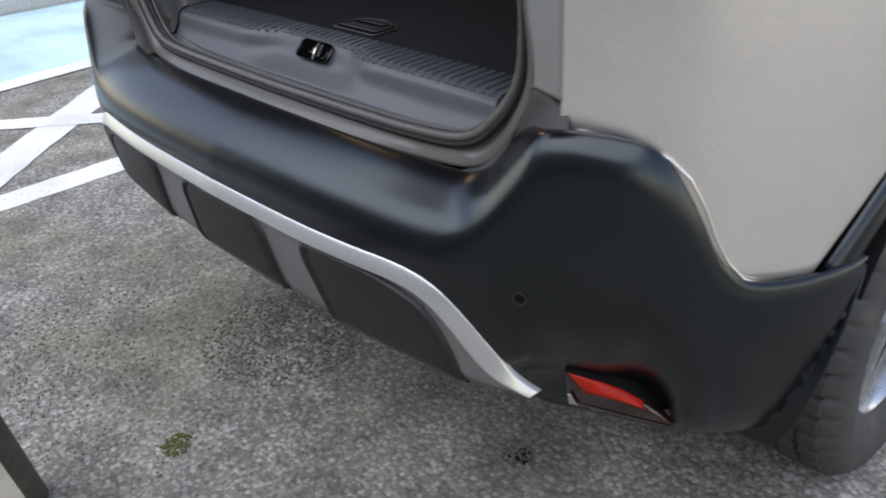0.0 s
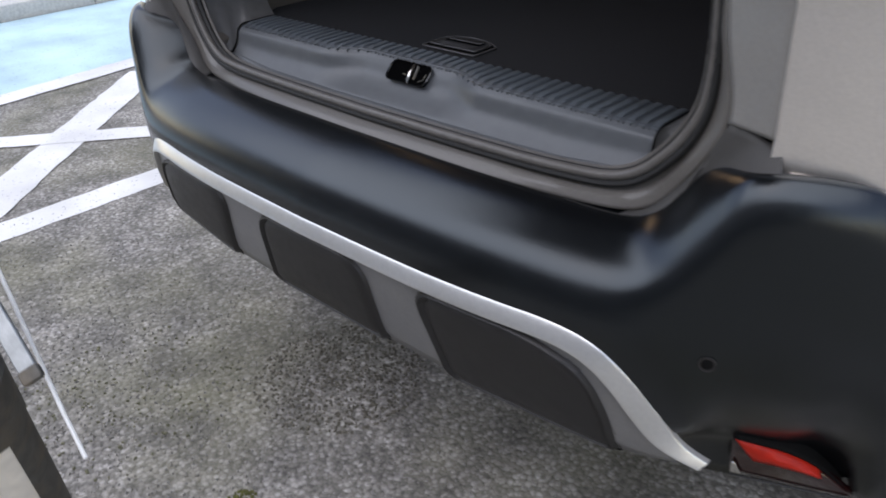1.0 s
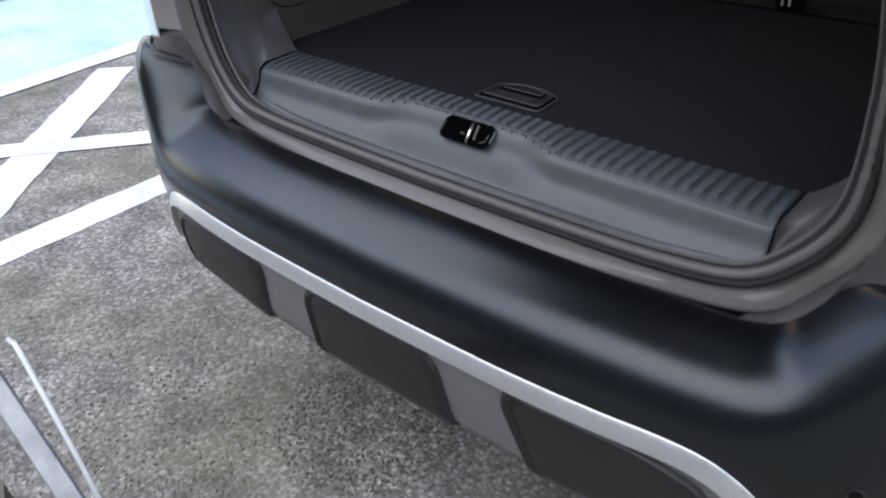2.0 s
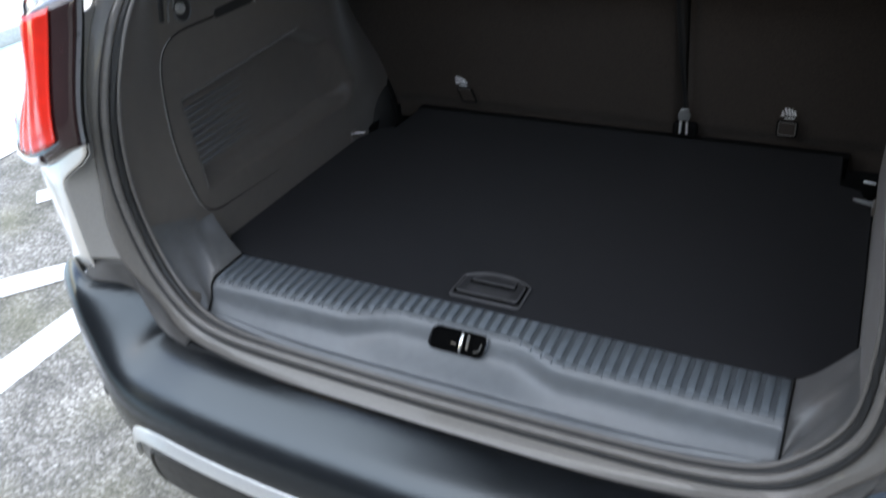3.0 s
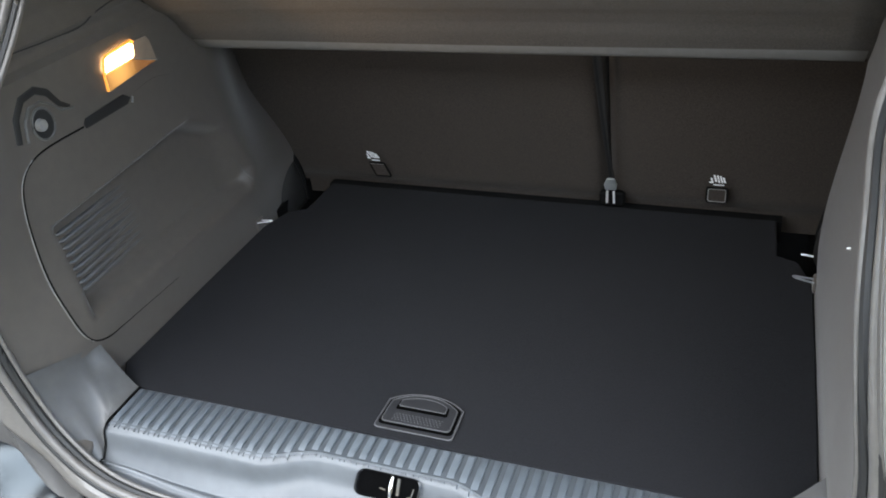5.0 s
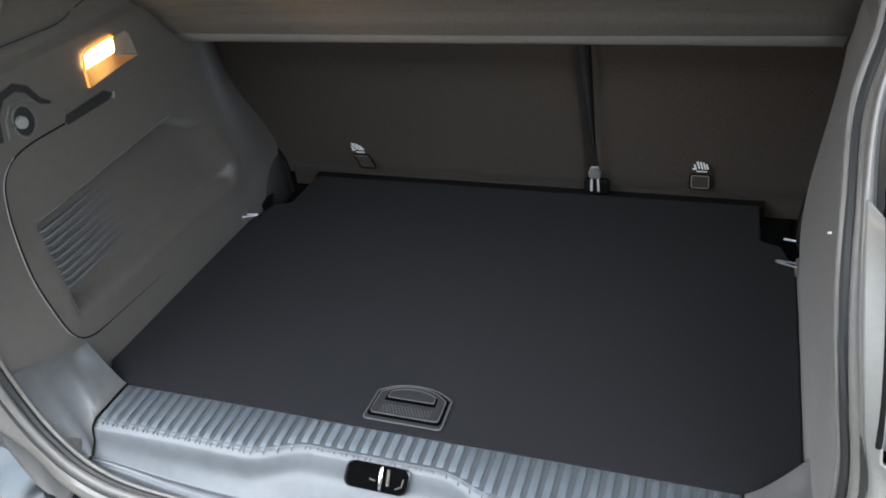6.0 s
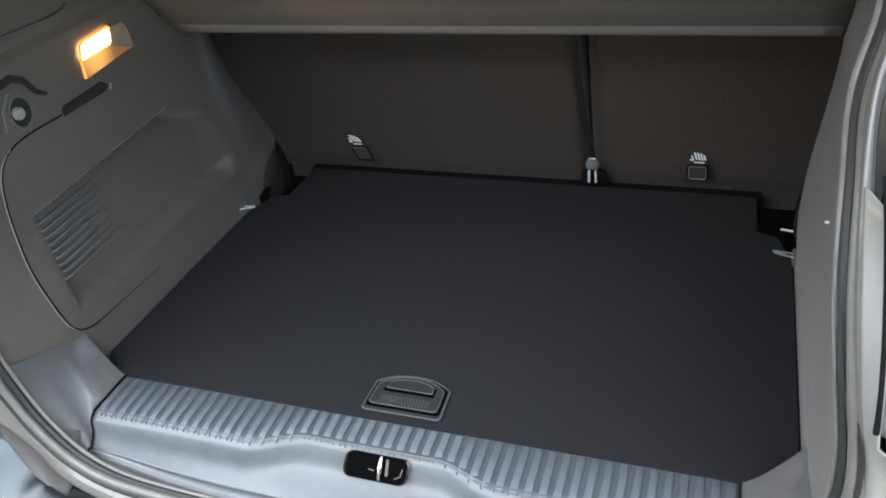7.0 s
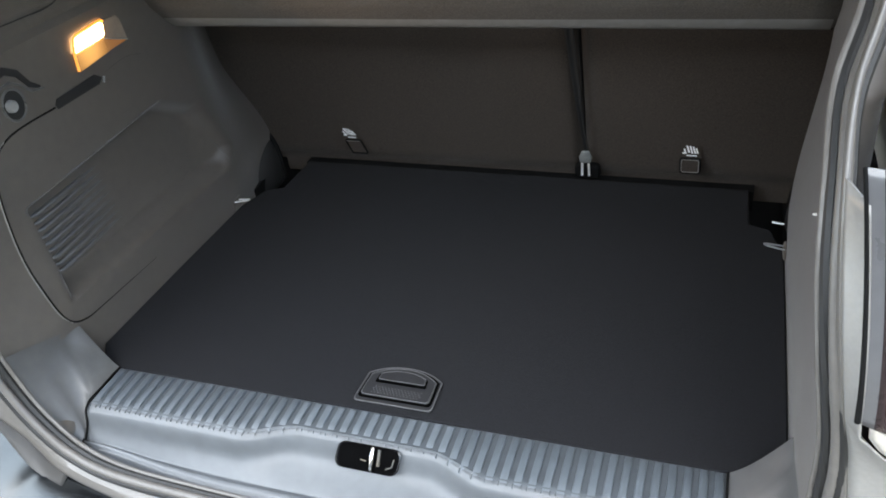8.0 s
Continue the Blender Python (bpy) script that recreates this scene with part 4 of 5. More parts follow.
# latch opening in the middle of the sill face, with its bright striker loop
striker = new("latch")
striker.parent = car
tagged(striker, "boot latch opening with a bright steel striker")
slope = Matrix.Translation((0, 0.4655, 0.7300)) @ Matrix.Rotation(radians(50), 4, "X")
hole = [(a + b * 0.12, b) for a, b in rounded(0.086, 0.033, 0.011, 6)]


def latch_well(u, v):
    k = int(round(u * (len(hole) - 1)))
    a, b = hole[k]
    f, d = [(1.05, .0025), (1.0, .0040), (.965, .002), (.93, -.012), (.90, -.03), (.0, -.032)][int(round(v * 5))]
    return tuple(slope @ Vector((a * f, b * f, d)))


part("latch_well", grid(latch_well, len(hole), 6, wrap=True), GLOSS_BLACK, striker, "black recessed latch well")
# Flat near-black lid across the well, standing for the shade inside it.
part("latch_shade", prism([(a * 0.955, b * 0.955) for a, b in hole], 0.001, lambda a, b, c: slope @ Vector((a, b, 0.0002 + c))), CAVITY, striker)
part("striker", tube([slope @ Vector(p) for p in ((0.006, -.0145, .0015), (0.006, -.012, .0035), (0.006, 0, .0045), (0.006, .012, .0035), (0.006, .0145, .0015))], 0.0026, 8), CHROME, striker, "bright steel striker loop")
part("striker_leg", tube([slope @ Vector(p) for p in ((0.015, -.008, .0012), (0.015, .013, .0020))], 0.0022, 8), POST_DARK, striker, "dull rear leg of the striker")
part("latch_claw", tube([slope @ Vector(p) for p in ((-.010, -.003, .0018), (-.002, -.004, .0022))], 0.0012, 6), POST_DARK, striker)
part("latch_claw", tube([slope @ Vector(p) for p in ((.026, -.010, .0016), (.034, -.006, .0018), (.036, .004, .0016))], 0.0010, 6), POST_DARK, striker)

# side linings
FLOOR_Z = 0.745


def seal_at(z):
    keys = [(k[3], k[1], k[2]) for k in SEAL[3:13]]
    return crom(keys, z)


def wall_x(y, z):
    x = 0.506 - 0.006 * ease(0.750, 0.835, z) + 0.020 * ease(0.86, 1.12, z)
    x += 0.008 * ease(1.205, 1.214, z) + 0.012 * ease(1.226, 1.236, z)
    x += 0.010 * ease(1.262, 1.285, z) * ease(0.95, 0.9, y)
    x += ease(0.98, 1.17, y) * (0.030 + 0.052 * ease(0.80, 1.00, z))
    return x


DISH = [(.578, .984), (.880, 1.000), (.950, .960), (1.000, .875), (.980, .862), (.578, .872)]


def recess(y, z):
    """Dish pressed into the access panel: flat bed, sloping margin all round."""
    d = -1.0
    n = len(DISH)
    for i in range(n):
        (ay, az), (by, bz) = DISH[i], DISH[(i + 1) % n]
        ly, lz = by - ay, bz - az
        d = max(d, (-(y - ay) * lz + (z - az) * ly) / math.hypot(ly, lz))
    return 0.038 * ease(0.028, 0.002, d) * ease(1.06, 0.93, y)


def lining_x(y, z, side):
    sx, sy = (float(c) for c in seal_at(max(z, 0.723)))
    x0, y0 = sx * 0.985 - 0.003 - (SLIM_SEAL * slim(z) if side > 0 else 0.0), sy + 0.012
    x = x0 + (wall_x(y, z) - x0) * ease(y0, max(0.565, y0 + 0.03), y)
    return x + (recess(y, z) if side < 0 else 0.0)


def lining(side):
    def fn(u, v):
        z = 0.700 + (1.52 - 0.700) * v
        y0 = float(seal_at(max(z, 0.723))[1]) + 0.012
        y = y0 + (1.36 - y0) * u ** 1.15
        return side * lining_x(y, z, side), y, z
    return grid(fn, 150, 170)


ACCESS = [(.674, 1.105), (.609, 1.106), (.574, 1.101), (.549, 1.087), (.533, 1.065), (.520, 1.02), (.513, .95), (.518, .887), (.526, .842), (.539, .819), (.565, .807), (.604, .804), (.74, .799), (.90, .803), (.985, .812), (1.012, .838), (1.016, .90), (1.0, .98), (.965, 1.05), (.925, 1.088), (.86, 1.112), (.80, 1.112)]


def line_on_wall(outline, side, r, lift, closed=False, seg=6):
    """A thin bead along (y, z) places on a lining."""
    n = len(outline)
    keys = [(i, *p) for i, p in enumerate(outline + (outline[:2] if closed else []))]
    m = n * 6 if closed else (n - 1) * 6 + 1
    pts = [crom(keys, i / 6) for i in range(m)]
    return tube([(side * (lining_x(float(y), float(z), side) - lift), float(y), float(z)) for y, z in pts], r, seg, closed=closed)


# moulded corners between sill and side linings, with a thin seam at the sill
for side in (1, -1):
    def corner_fn(u, v, side=side):
        s0, s1, s = (Vector(sill_fn(1.0, k * 12 / 13)) for k in (0.0, 1.0, v))
        z0 = s0.z + (0.850 - s0.z) * u
        sx, sy = (float(c) for c in seal_at(max(z0, 0.701)))
        w = ease(0.05, 0.85, u)
        e0 = s0.lerp(Vector((sx * 0.985 - 0.003, sy + 0.012, z0)), w)
        top = Vector((lining_x(.545, .804, 1) - .001, .545, .804))
        e1 = s1.lerp(top, u ** 1.3) + Vector((0, 0, 0.0035 - 0.008 * math.sin(math.pi * u)))
        p = e0.lerp(e1, v) + (s - s0.lerp(s1, v)) * (1 - u) ** 1.8
        k = ease(0.55, 1.0, u) if u < 1 else 1.0
        p.x += (lining_x(max(p.y, 0.41), p.z, 1) - 0.0008 - p.x) * k * (1 - ease(0.75, 1.0, v))
        return side * p.x, p.y, p.z
    corner = part("sill_corner", grid(corner_fn, 41, 41), CORNER_MAT, car, "grey moulded corner between sill and lining")
    part("corner_seam", tube([Vector(corner_fn(0.0, k / 30, side)) + Vector((0, -.0002, .0006)) for k in range(1, 31)], 0.0013, 6), BLACK, corner, "dark seam beside the sill")

for side in (1, -1):
    lining_ob = part("side_lining", lining(side), TRIM, car, "dark grey moulded plastic boot side lining", solid=0.003)
    part("trim_groove", line_on_wall([(.615, 1.232), (.68, 1.230), (.75, 1.230), (.80, 1.240), (.84, 1.243), (.88, 1.226), (.91, 1.200)], side, 0.0022, 0.0), DARK_RUBBER, lining_ob, "dark groove between the trim sections")
    part("trim_groove", line_on_wall([(.622, 1.212), (.68, 1.212), (.75, 1.214)], side, 0.0016, 0.0), DARK_RUBBER, lining_ob)
    if side > 0:
        for y, z, r in ((.805, 1.093, .0045), (.688, 1.128, .0035), (.655, 1.112, .005), (.74, .98, .0015)):
            x = lining_x(y, z, side)
            part("trim_stud", tube([(x + .001, y, z), (x - .006, y, z)], [r * 1.4, r], 10), BRIGHT, lining_ob, "small bright trim fixing")
        part("trim_seam", line_on_wall([(.535, 1.00), (.520, .93), (.500, .86), (.480, .80), (.468, .755)], side, 0.0010, 0.0004), DARK_RUBBER, lining_ob, "dark seam of the pillar trim")
        continue
    part("access_seam", line_on_wall(ACCESS[:13], side, [0.0015] * 61 + [0.0014 - 0.0001 * k for k in range(12)], 0.0014), BLACK, lining_ob, "dark seam round the access panel")
    # Paler bead draws the seam's highlight in colour.
    part("seam_highlight", line_on_wall([(y - .0026, z + .0005) for y, z in ACCESS[2:10]], side, 0.0009, 0.0016), SHELF_EDGE, lining_ob, "pale bead painting the highlight along the panel seam")

    def on_wall(a, b, c, side=side):
        return side * (lining_x(a, b, side) - 0.0015 - c), a, b
    for k in range(9):
        zz = 0.8775 + 0.0120 * k
        y0, y1 = 0.581, 0.735
        rib = tube([on_wall(y0, zz, -0.004), on_wall(y0 + .006, zz, 0.0010), on_wall((y0 + y1) / 2, zz + 0.0025, 0.0006), on_wall(y1, zz + 0.005, -0.004)], [0.0040, 0.0050, 0.0050, 0.0042], 8, flat=0.7, up=(0, 0, 1))
        part("grille_rib", rib, GRILLE_MAT, lining_ob)
    part("panel_crease", line_on_wall([(.985, .905), (.998, .880), (1.004, .850)], side, 0.0013, 0.001), GRILLE_MAT, lining_ob, "faint moulded crease")
    part("panel_crease", line_on_wall([(.790, 1.112), (.840, 1.116), (.880, 1.108)], side, 0.0016, 0.000), DARK_RUBBER, lining_ob)
    # bag hook: arched hood groove, round socket and a grey button
    part("hook_groove", tube([on_wall(y, z, -0.001) for y, z in ((.563, 1.128), (.572, 1.160), (.590, 1.180), (.615, 1.184), (.634, 1.174), (.648, 1.152), (.664, 1.142))], [.006, .006, .0065, .0065, .006, .005, .003], 8, flat=0.6, up=(1, 0, 0)), DARK_RUBBER, lining_ob, "dark groove of the moulded hook hood")
    # Hood and socket rims take a lighter plastic to draw their highlights.
    part("hook_hood", tube([on_wall(y, z, 0.002) for y, z in ((.576, 1.125), (.582, 1.150), (.596, 1.166), (.616, 1.168), (.632, 1.158), (.646, 1.143), (.668, 1.139))], [.0022, .0022, .0020, .0018, .0018, .0018, .0016], 8), GRILLE_MAT, lining_ob, "hook hood rim, coloured lighter as a lit edge")
    circle = [2 * math.pi * k / 24 for k in range(24)]
    part("hook_rim", tube([on_wall(.610 + .019 * math.cos(a), 1.138 + .022 * math.sin(a), 0.0015) for a in circle], 0.0018, 8, closed=True), GRILLE_MAT, lining_ob, "round socket rim, coloured lighter as a lit edge")
    part("hook_socket", prism([(.610 + .0175 * math.cos(a), 1.138 + .0205 * math.sin(a)) for a in circle], 0.0012, on_wall), DARK_RUBBER, lining_ob, "dark hook socket")
    part("bag_hook", tube([on_wall(.604, 1.139, 0.001), on_wall(.604, 1.139, 0.006), on_wall(.604, 1.139, 0.008)], [0.0090, 0.0085, 0.007], 16), SHELF_EDGE, lining_ob, "grey round hook button")
    # finger slot
    part("finger_slot", prism([(.678, 1.101), (.676, 1.108), (.682, 1.115), (.766, 1.118), (.780, 1.108), (.770, 1.101)], 0.0012, on_wall), DARK_RUBBER, lining_ob, "dark finger slot above the access panel")
    part("slot_clip", tube([on_wall(.779, 1.100, 0.002), on_wall(.781, 1.109, 0.004)], 0.0018, 6), ZINC, lining_ob)

# courtesy lamp on one lining: glass, amber lower lens and hood
lamp = new("courtesy_lamp")
lamp.parent = car
tagged(lamp, "lit warm courtesy lamp in the boot side lining")
lw = lambda a, b, c: (-(lining_x(a, b, -1) - 0.0015 - c), a, b)
lens = part("lamp_bowl", prism([(.741, 1.157), (.738, 1.134), (.741, 1.132), (.806, 1.1375), (.806, 1.160)], 0.003, lw), AMBER, lamp, "amber lower lens of the lamp")
part("lens_end", prism([(.8065, 1.1375), (.826, 1.139), (.856, 1.140), (.8065, 1.1595)], 0.003, lw), AMBER, lens, "dark brown end of the lens")
part("lamp_hood", prism([(.816, 1.183), (.848, 1.182), (.854, 1.174), (.858, 1.142), (.806, 1.161), (.814, 1.168)], 0.003, lw), LAMP_HOOD, lamp, "brown lamp hood")
part("hood_edge", tube([lw(.806, 1.1605, .004), lw(.832, 1.150, .004), lw(.857, 1.141, .004)], 0.0012, 6), SHELF_EDGE, lamp)
part("lamp_glass", prism([(.744, 1.160), (.751, 1.176), (.755, 1.179), (.810, 1.183), (.814, 1.180), (.810, 1.165), (.806, 1.162)], 0.006, lw), LAMP, lamp, "glowing warm white lamp glass", bevel=0.0015)
part("lamp_rim", tube([lw(y, z, 0.004) for y, z in ((.738, 1.134), (.740, 1.158), (.748, 1.179), (.754, 1.183), (.812, 1.187), (.817, 1.183))], 0.0020, 6), AMBER_RIM, lamp, "amber lit rim")
ld = bpy.data.lights.new("lamp_light", "SPOT")
ld.energy, ld.color, ld.shadow_soft_size, ld.spot_size, ld.spot_blend = 0.5, (1.0, 0.76, 0.52), 0.04, radians(84), 1.0
lo = new("lamp_light", ld)
lo.parent = lamp
lo.matrix_local = look((-lining_x(.78, 1.17, -1) + 0.014, 0.78, 1.165), (0.5, 0.80, 1.02))

# floor well under the board, closing the boot below
well = bmesh.new()
box(-0.60, 0.60, 0.54, 1.40, 0.55, 0.60, well)
box(-0.60, -0.52, 0.54, 1.40, 0.60, 0.735, well)
box(0.52, 0.60, 0.54, 1.40, 0.60, 0.735, well)
part("floor_well", well, BLACK, car, "black well under the boot floor")
half = [(0.0, 0.531), (0.440, 0.531), (0.461, 0.534), (0.482, 0.548), (0.503, 0.576), (0.504, 0.80), (0.503, 1.000), (0.482, 1.068), (0.449, 1.082), (0.447, 1.197), (0.0, 1.197)]
outline = half + [(-x, y) for x, y in half[-2:0:-1]]
boot_floor = tagged(new("boot_floor"), "black felt-covered boot floor board with a pull handle", "boot floor")
part("carpet", prism(outline, 0.022, lambda a, b, c: (a, b, FLOOR_Z - 0.022 + c)), CARPET, boot_floor, "black needle-felt carpet", bevel=0.003)
# pull handle: frame, tilting flap in it, finger grip and a dotted pad
HC = (0.0033, 0.582)


def arched(w, y0, y1, rise, r=0.006, n=14):
    """Outline with a straight front, short straight sides and an arched back."""
    front = [(-w + r - r * math.cos(a), y0 + r - r * math.sin(a)) for a in (0, .5, 1.0, 1.571)]
    front += [(w - r + r * math.sin(a), y0 + r - r * math.cos(a)) for a in (0, .5, 1.0, 1.571)]
    back = []
    for k in range(n + 1):
        q = 1 - 2 * k / n
        back.append((w * q * (1 - 0.03 * q * q), y1 - rise * abs(q) ** 2.3))
    return front + back


def handle_place(z0):
    return lambda a, b, c: (HC[0] + a, HC[1] + b, z0 + c)


FRAME_D = arched(.0575, -.0375, .0365, .0185)
GAP_D = arched(.0540, -.0308, .0342, .0185)
FLAP_D = arched(.0505, -.0270, .0310, .0180)
GRIP_GAP_D = arched(.0375, -.0022, .0235, .0100, .002)
GRIP_D = arched(.0345, .0030, .0232, .0090, .002)
handle = part("handle_frame", prism(FRAME_D, 0.003, handle_place(FLOOR_Z)), HANDLE, boot_floor, "dark grey plastic handle frame", bevel=0.0012)
part("handle_gap", prism(GAP_D, 0.0006, handle_place(FLOOR_Z + 0.003)), CAVITY, handle)
part("handle_flap", prism(FLAP_D, 0.003, handle_place(FLOOR_Z + 0.0032)), HANDLE, handle, "tilting handle flap", bevel=0.001)
part("grip_gap", prism(GRIP_GAP_D, 0.0006, handle_place(FLOOR_Z + 0.0063)), CAVITY, handle)
part("grip", prism(GRIP_D, 0.002, handle_place(FLOOR_Z + 0.0066)), HANDLE, handle, "finger grip", bevel=0.0008)
for rim, h, r in ((FRAME_D, .0026, .0010), (FLAP_D, .0060, .0007), (GRIP_D, .0084, .0006)):
    part("handle_edge", tube([handle_place(FLOOR_Z + h)(a * .985, b * .985, 0) for a, b in rim], r, 6, closed=True), HANDLE_EDGE, handle, "light edge of the handle")
dots = bmesh.new()
for j in range(4):
    for i in range(15):
        bmesh.ops.create_icosphere(dots, subdivisions=1, radius=0.0009, matrix=Matrix.Translation((HC[0] - .035 + .0048 * i + (.0024 if j % 2 else 0), HC[1] - .0215 + .0038 * j, FLOOR_Z + 0.0064)))
tagged(part("grip_dots", dots, HANDLE_EDGE, handle, "raised anti-slip dots"), kind="stuff")

# lashing eyes at the floor's far corners
for side in (1, -1):
    # Same steel twice: the left eye's pale colour stands for reflected sky.
    eye = part("lashing_eye", tube([(side * .510, .982, .762), (side * .474, .986, .768), (side * .471, .990, .768), (side * .474, .994, .766), (side * .510, .998, .760)], 0.0017, 8), ZINC if side > 0 else BRIGHT, car, "steel lashing eye, paler on the left for reflected sky")
    part("eye_base", box(side * .506 - .006, side * .506 + .006, .980, 1.008, .745, .766), TRIM, eye, bevel=0.003)
    if side > 0:
        part("eye_clip", tube([(side * .500, 1.046, .772), (side * .482, 1.050, .772)], 0.0020, 6), ZINC, eye)

# ---- rear seat backs ----
rear_seat = tagged(new("rear_seat"), "dark felt-backed split rear seat, upright", "car seat")


def seat_y(z):
    return 1.212 - 0.20 * max(0.0, z - 0.745)


def back_rest(x0, x1):
    def fn(u, v):
        a = 2 * math.pi * u
        z = 0.705 + 0.62 * v
        hw, hd, r = (x1 - x0) / 2, 0.06, 0.03
        cx = (x0 + x1) / 2
        c, s = math.cos(a), math.sin(a)
        e = 0.09
        px = cx + hw * math.copysign(abs(c) ** e, c)
        py = seat_y(z) + hd + hd * math.copysign(abs(s) ** 0.35, s)
        # padded bulge, softer near the edges
        if s < 0:
            py -= 0.006 * (1 - abs(px - cx) / hw) * math.sin(math.pi * min(1, v * 1.05)) - 0.008 * ease(hw - 0.02, hw, abs(px - cx))
        py += 0.014 * ease(0.772, 0.745, z)
        return px, py, z
    bm = grid(lambda u, v: fn(u, v), 120, 48, wrap=True)
    return bm


part("backrest", back_rest(-0.605, 0.1455), SEAT, rear_seat, "wide dark felt seat back")
part("backrest", back_rest(0.147, 0.605), SEAT, rear_seat, "narrow dark felt seat back")
STRAP = [(1.24, .126, .0078), (1.065, .1362, .0074), (.99, .1408, .0066), (.91, .1462, .0050), (.86, .1505, .0038), (.822, .1545, .0042), (.80, .1555, .0062)]


def strap_fn(u, v):
    z, x, w = crom([(i, *k) for i, k in enumerate(STRAP)], u * (len(STRAP) - 1))
    fold = 0.0035 * math.cos(math.pi * v) ** 2
    return float(x) + (v * 2 - 1) * float(w), seat_y(float(z)) - 0.011 - fold, float(z)


strap = part("belt_strap", grid(strap_fn, 60, 9), DARK_RUBBER, rear_seat, "black seat belt strap down the seat split", solid=0.0012)
part("strap_edge", tube([strap_fn(k / 40, 0.02) for k in range(41)], 0.0007, 6), DARK_RUBBER, strap)
belt = part("belt_tongue", prism([(-.010, .788), (.010, .788), (.013, .800), (.008, .815), (-.006, .815), (-.012, .800)], 0.006, lambda a, b, c: (0.153 + a, seat_y(b) - 0.022 + c, b)), ZINC, rear_seat, "grey belt end fitting", bevel=0.002)
for dx in (-.006, .006):
    part("tongue_prong", tube([(0.153 + dx, seat_y(.788) - .020, .786), (0.153 + dx * 1.1, seat_y(.760) - .024, .760)], 0.0024, 6), BRIGHT, belt, "bright steel prong")
part("buckle", prism(rounded(0.048, 0.034, 0.010, 4, 0.154, 0.763), 0.016, lambda a, b, c: (a, seat_y(b) - 0.016 + c, b)), BLACK, rear_seat, "black belt buckle at the seat base", bevel=0.004)

part("seat_gap", box(-0.455, 0.455, 1.1975, 1.222, 0.70, 0.7415), BLACK, rear_seat, "dark gap under the seat backs")

# tether anchor covers with a white printed badge above each
for cx, lean in ((-0.3235, 0.28), (0.341, 0.0)):
    def on_seat(a, b, c, cx=cx, lean=lean):
        return cx + a - lean * (b - .790), seat_y(b) - 0.012 - c, b + 0.001
    anchor = part("tether_frame", tube([on_seat(a, b, 0.0) for a, b in rounded(0.034, 0.032, 0.003, 2, 0.0, 0.789)], 0.0021, 6, closed=True), BLACK, rear_seat, "thin frame of a child-seat anchor")
    part("tether_cover", prism(rounded(0.031, 0.029, 0.003, 2, 0.0, 0.789), 0.0006, on_seat), SEAT, anchor, "felt flap over the anchor")
    rim_line = [(-.016, .8040), (.016, .8040)] if lean else rounded(0.030, 0.028, 0.003, 2, 0.0, 0.789)
    part("tether_rim", tube([on_seat(a, b, 0.0014) for a, b in rim_line], 0.0008, 6, closed=not lean), SHELF_EDGE, anchor, "light upper edge of the anchor")
    for a, b, w, h, tilt in ((-.0105, .8175, .0070, .0030, 0), (-.0100, .8230, .0030, .0080, .002), (-.0045, .8265, .0034, .0150, .004), (.0010, .8255, .0030, .0160, .004), (.0060, .8250, .0030, .0150, .004), (.0108, .8235, .0032, .0110, .003), (.0020, .8125, .0180, .0022, 0)):
        shape = [(a - w / 2 + tilt / 2, b - h / 2), (a + w / 2 + tilt / 2, b - h / 2), (a + w / 2 - tilt / 2, b + h / 2), (a - w / 2 - tilt / 2, b + h / 2)]
        part("badge_stroke", prism(shape, 0.0008, on_seat), PRINT, anchor, "white printed stroke of a small badge")

# side bolsters between seat and lining
for side in (1, -1):
    def bolster(u, v, side=side):
        y = 1.035 + 0.185 * u
        top = 0.742 + 0.102 * u ** 1.7
        swell = math.sin(math.pi * (0.10 + 0.80 * u)) ** 0.5 * math.cos(0.5 * math.pi * v) ** 0.5
        return side * (0.595 - (0.050 + 0.055 * u) * swell), y, 0.70 + (top - 0.70) * math.sin(0.5 * math.pi * v)
    hump = part("side_bolster", grid(bolster, 25, 16), DARK_RUBBER, rear_seat, "dark side bolster at the seat base", solid=0.004)
    part("bolster_edge", tube([Vector(bolster(0.90 + 0.02 * math.sin(3 * k / 14), 0.95 * k / 14)) + Vector((-side * 0.004, -0.004, 0)) for k in range(15)], 0.0075, 8), BLACK, hump, "black rolled edge of the bolster")

# ---- parcel shelf, tilted up on its cords ----
shelf = tagged(new("parcel_shelf"), "dark grey felt parcel shelf tilted up behind the seat", "parcel shelf")
SH = (0.985, 1.131)


def shelf_fn(u, v):
    x = (-0.522 + 1.040 * u)
    d = 0.50 * v
    sag = 0.006 * math.sin(math.pi * u) * math.sin(math.pi * v)
    y = SH[0] - d * 0.707 + sag
    z = SH[1] + d * 0.707 + sag
    # a pressed fold across the board
    z += 0.007 * ease(0.055, 0.065, d) - 0.004 * ease(0.10, 0.115, d)
    return x, y, z


part("shelf_board", grid(shelf_fn, 31, 61), SHELF, shelf, "dark grey felt board with a pressed fold", solid=0.012, off=-1)
part("shelf_edge", tube([(-0.524 + 1.044 * k / 20, SH[0] + 0.001, SH[1] - 0.002) for k in range(21)], 0.0085, 10), SHELF_EDGE, shelf, "lighter grey rounded shelf edge")
part("edge_band", grid(lambda u, v: tuple(Vector(shelf_fn(0.004 + 0.992 * u, 0.002 + 0.070 * v)) + Vector((0, -0.0015, -0.0135 - 0.002 * math.sin(math.pi * v)))), 31, 7), SHELF_EDGE, shelf, "lighter grey bound edge strip", solid=0.002)
for side in (1, -1):
    part("shelf_pivot", tube([(side * .515, 0.99, 1.128), (side * .545, 0.99, 1.128)], 0.010, 10), BLACK, shelf)

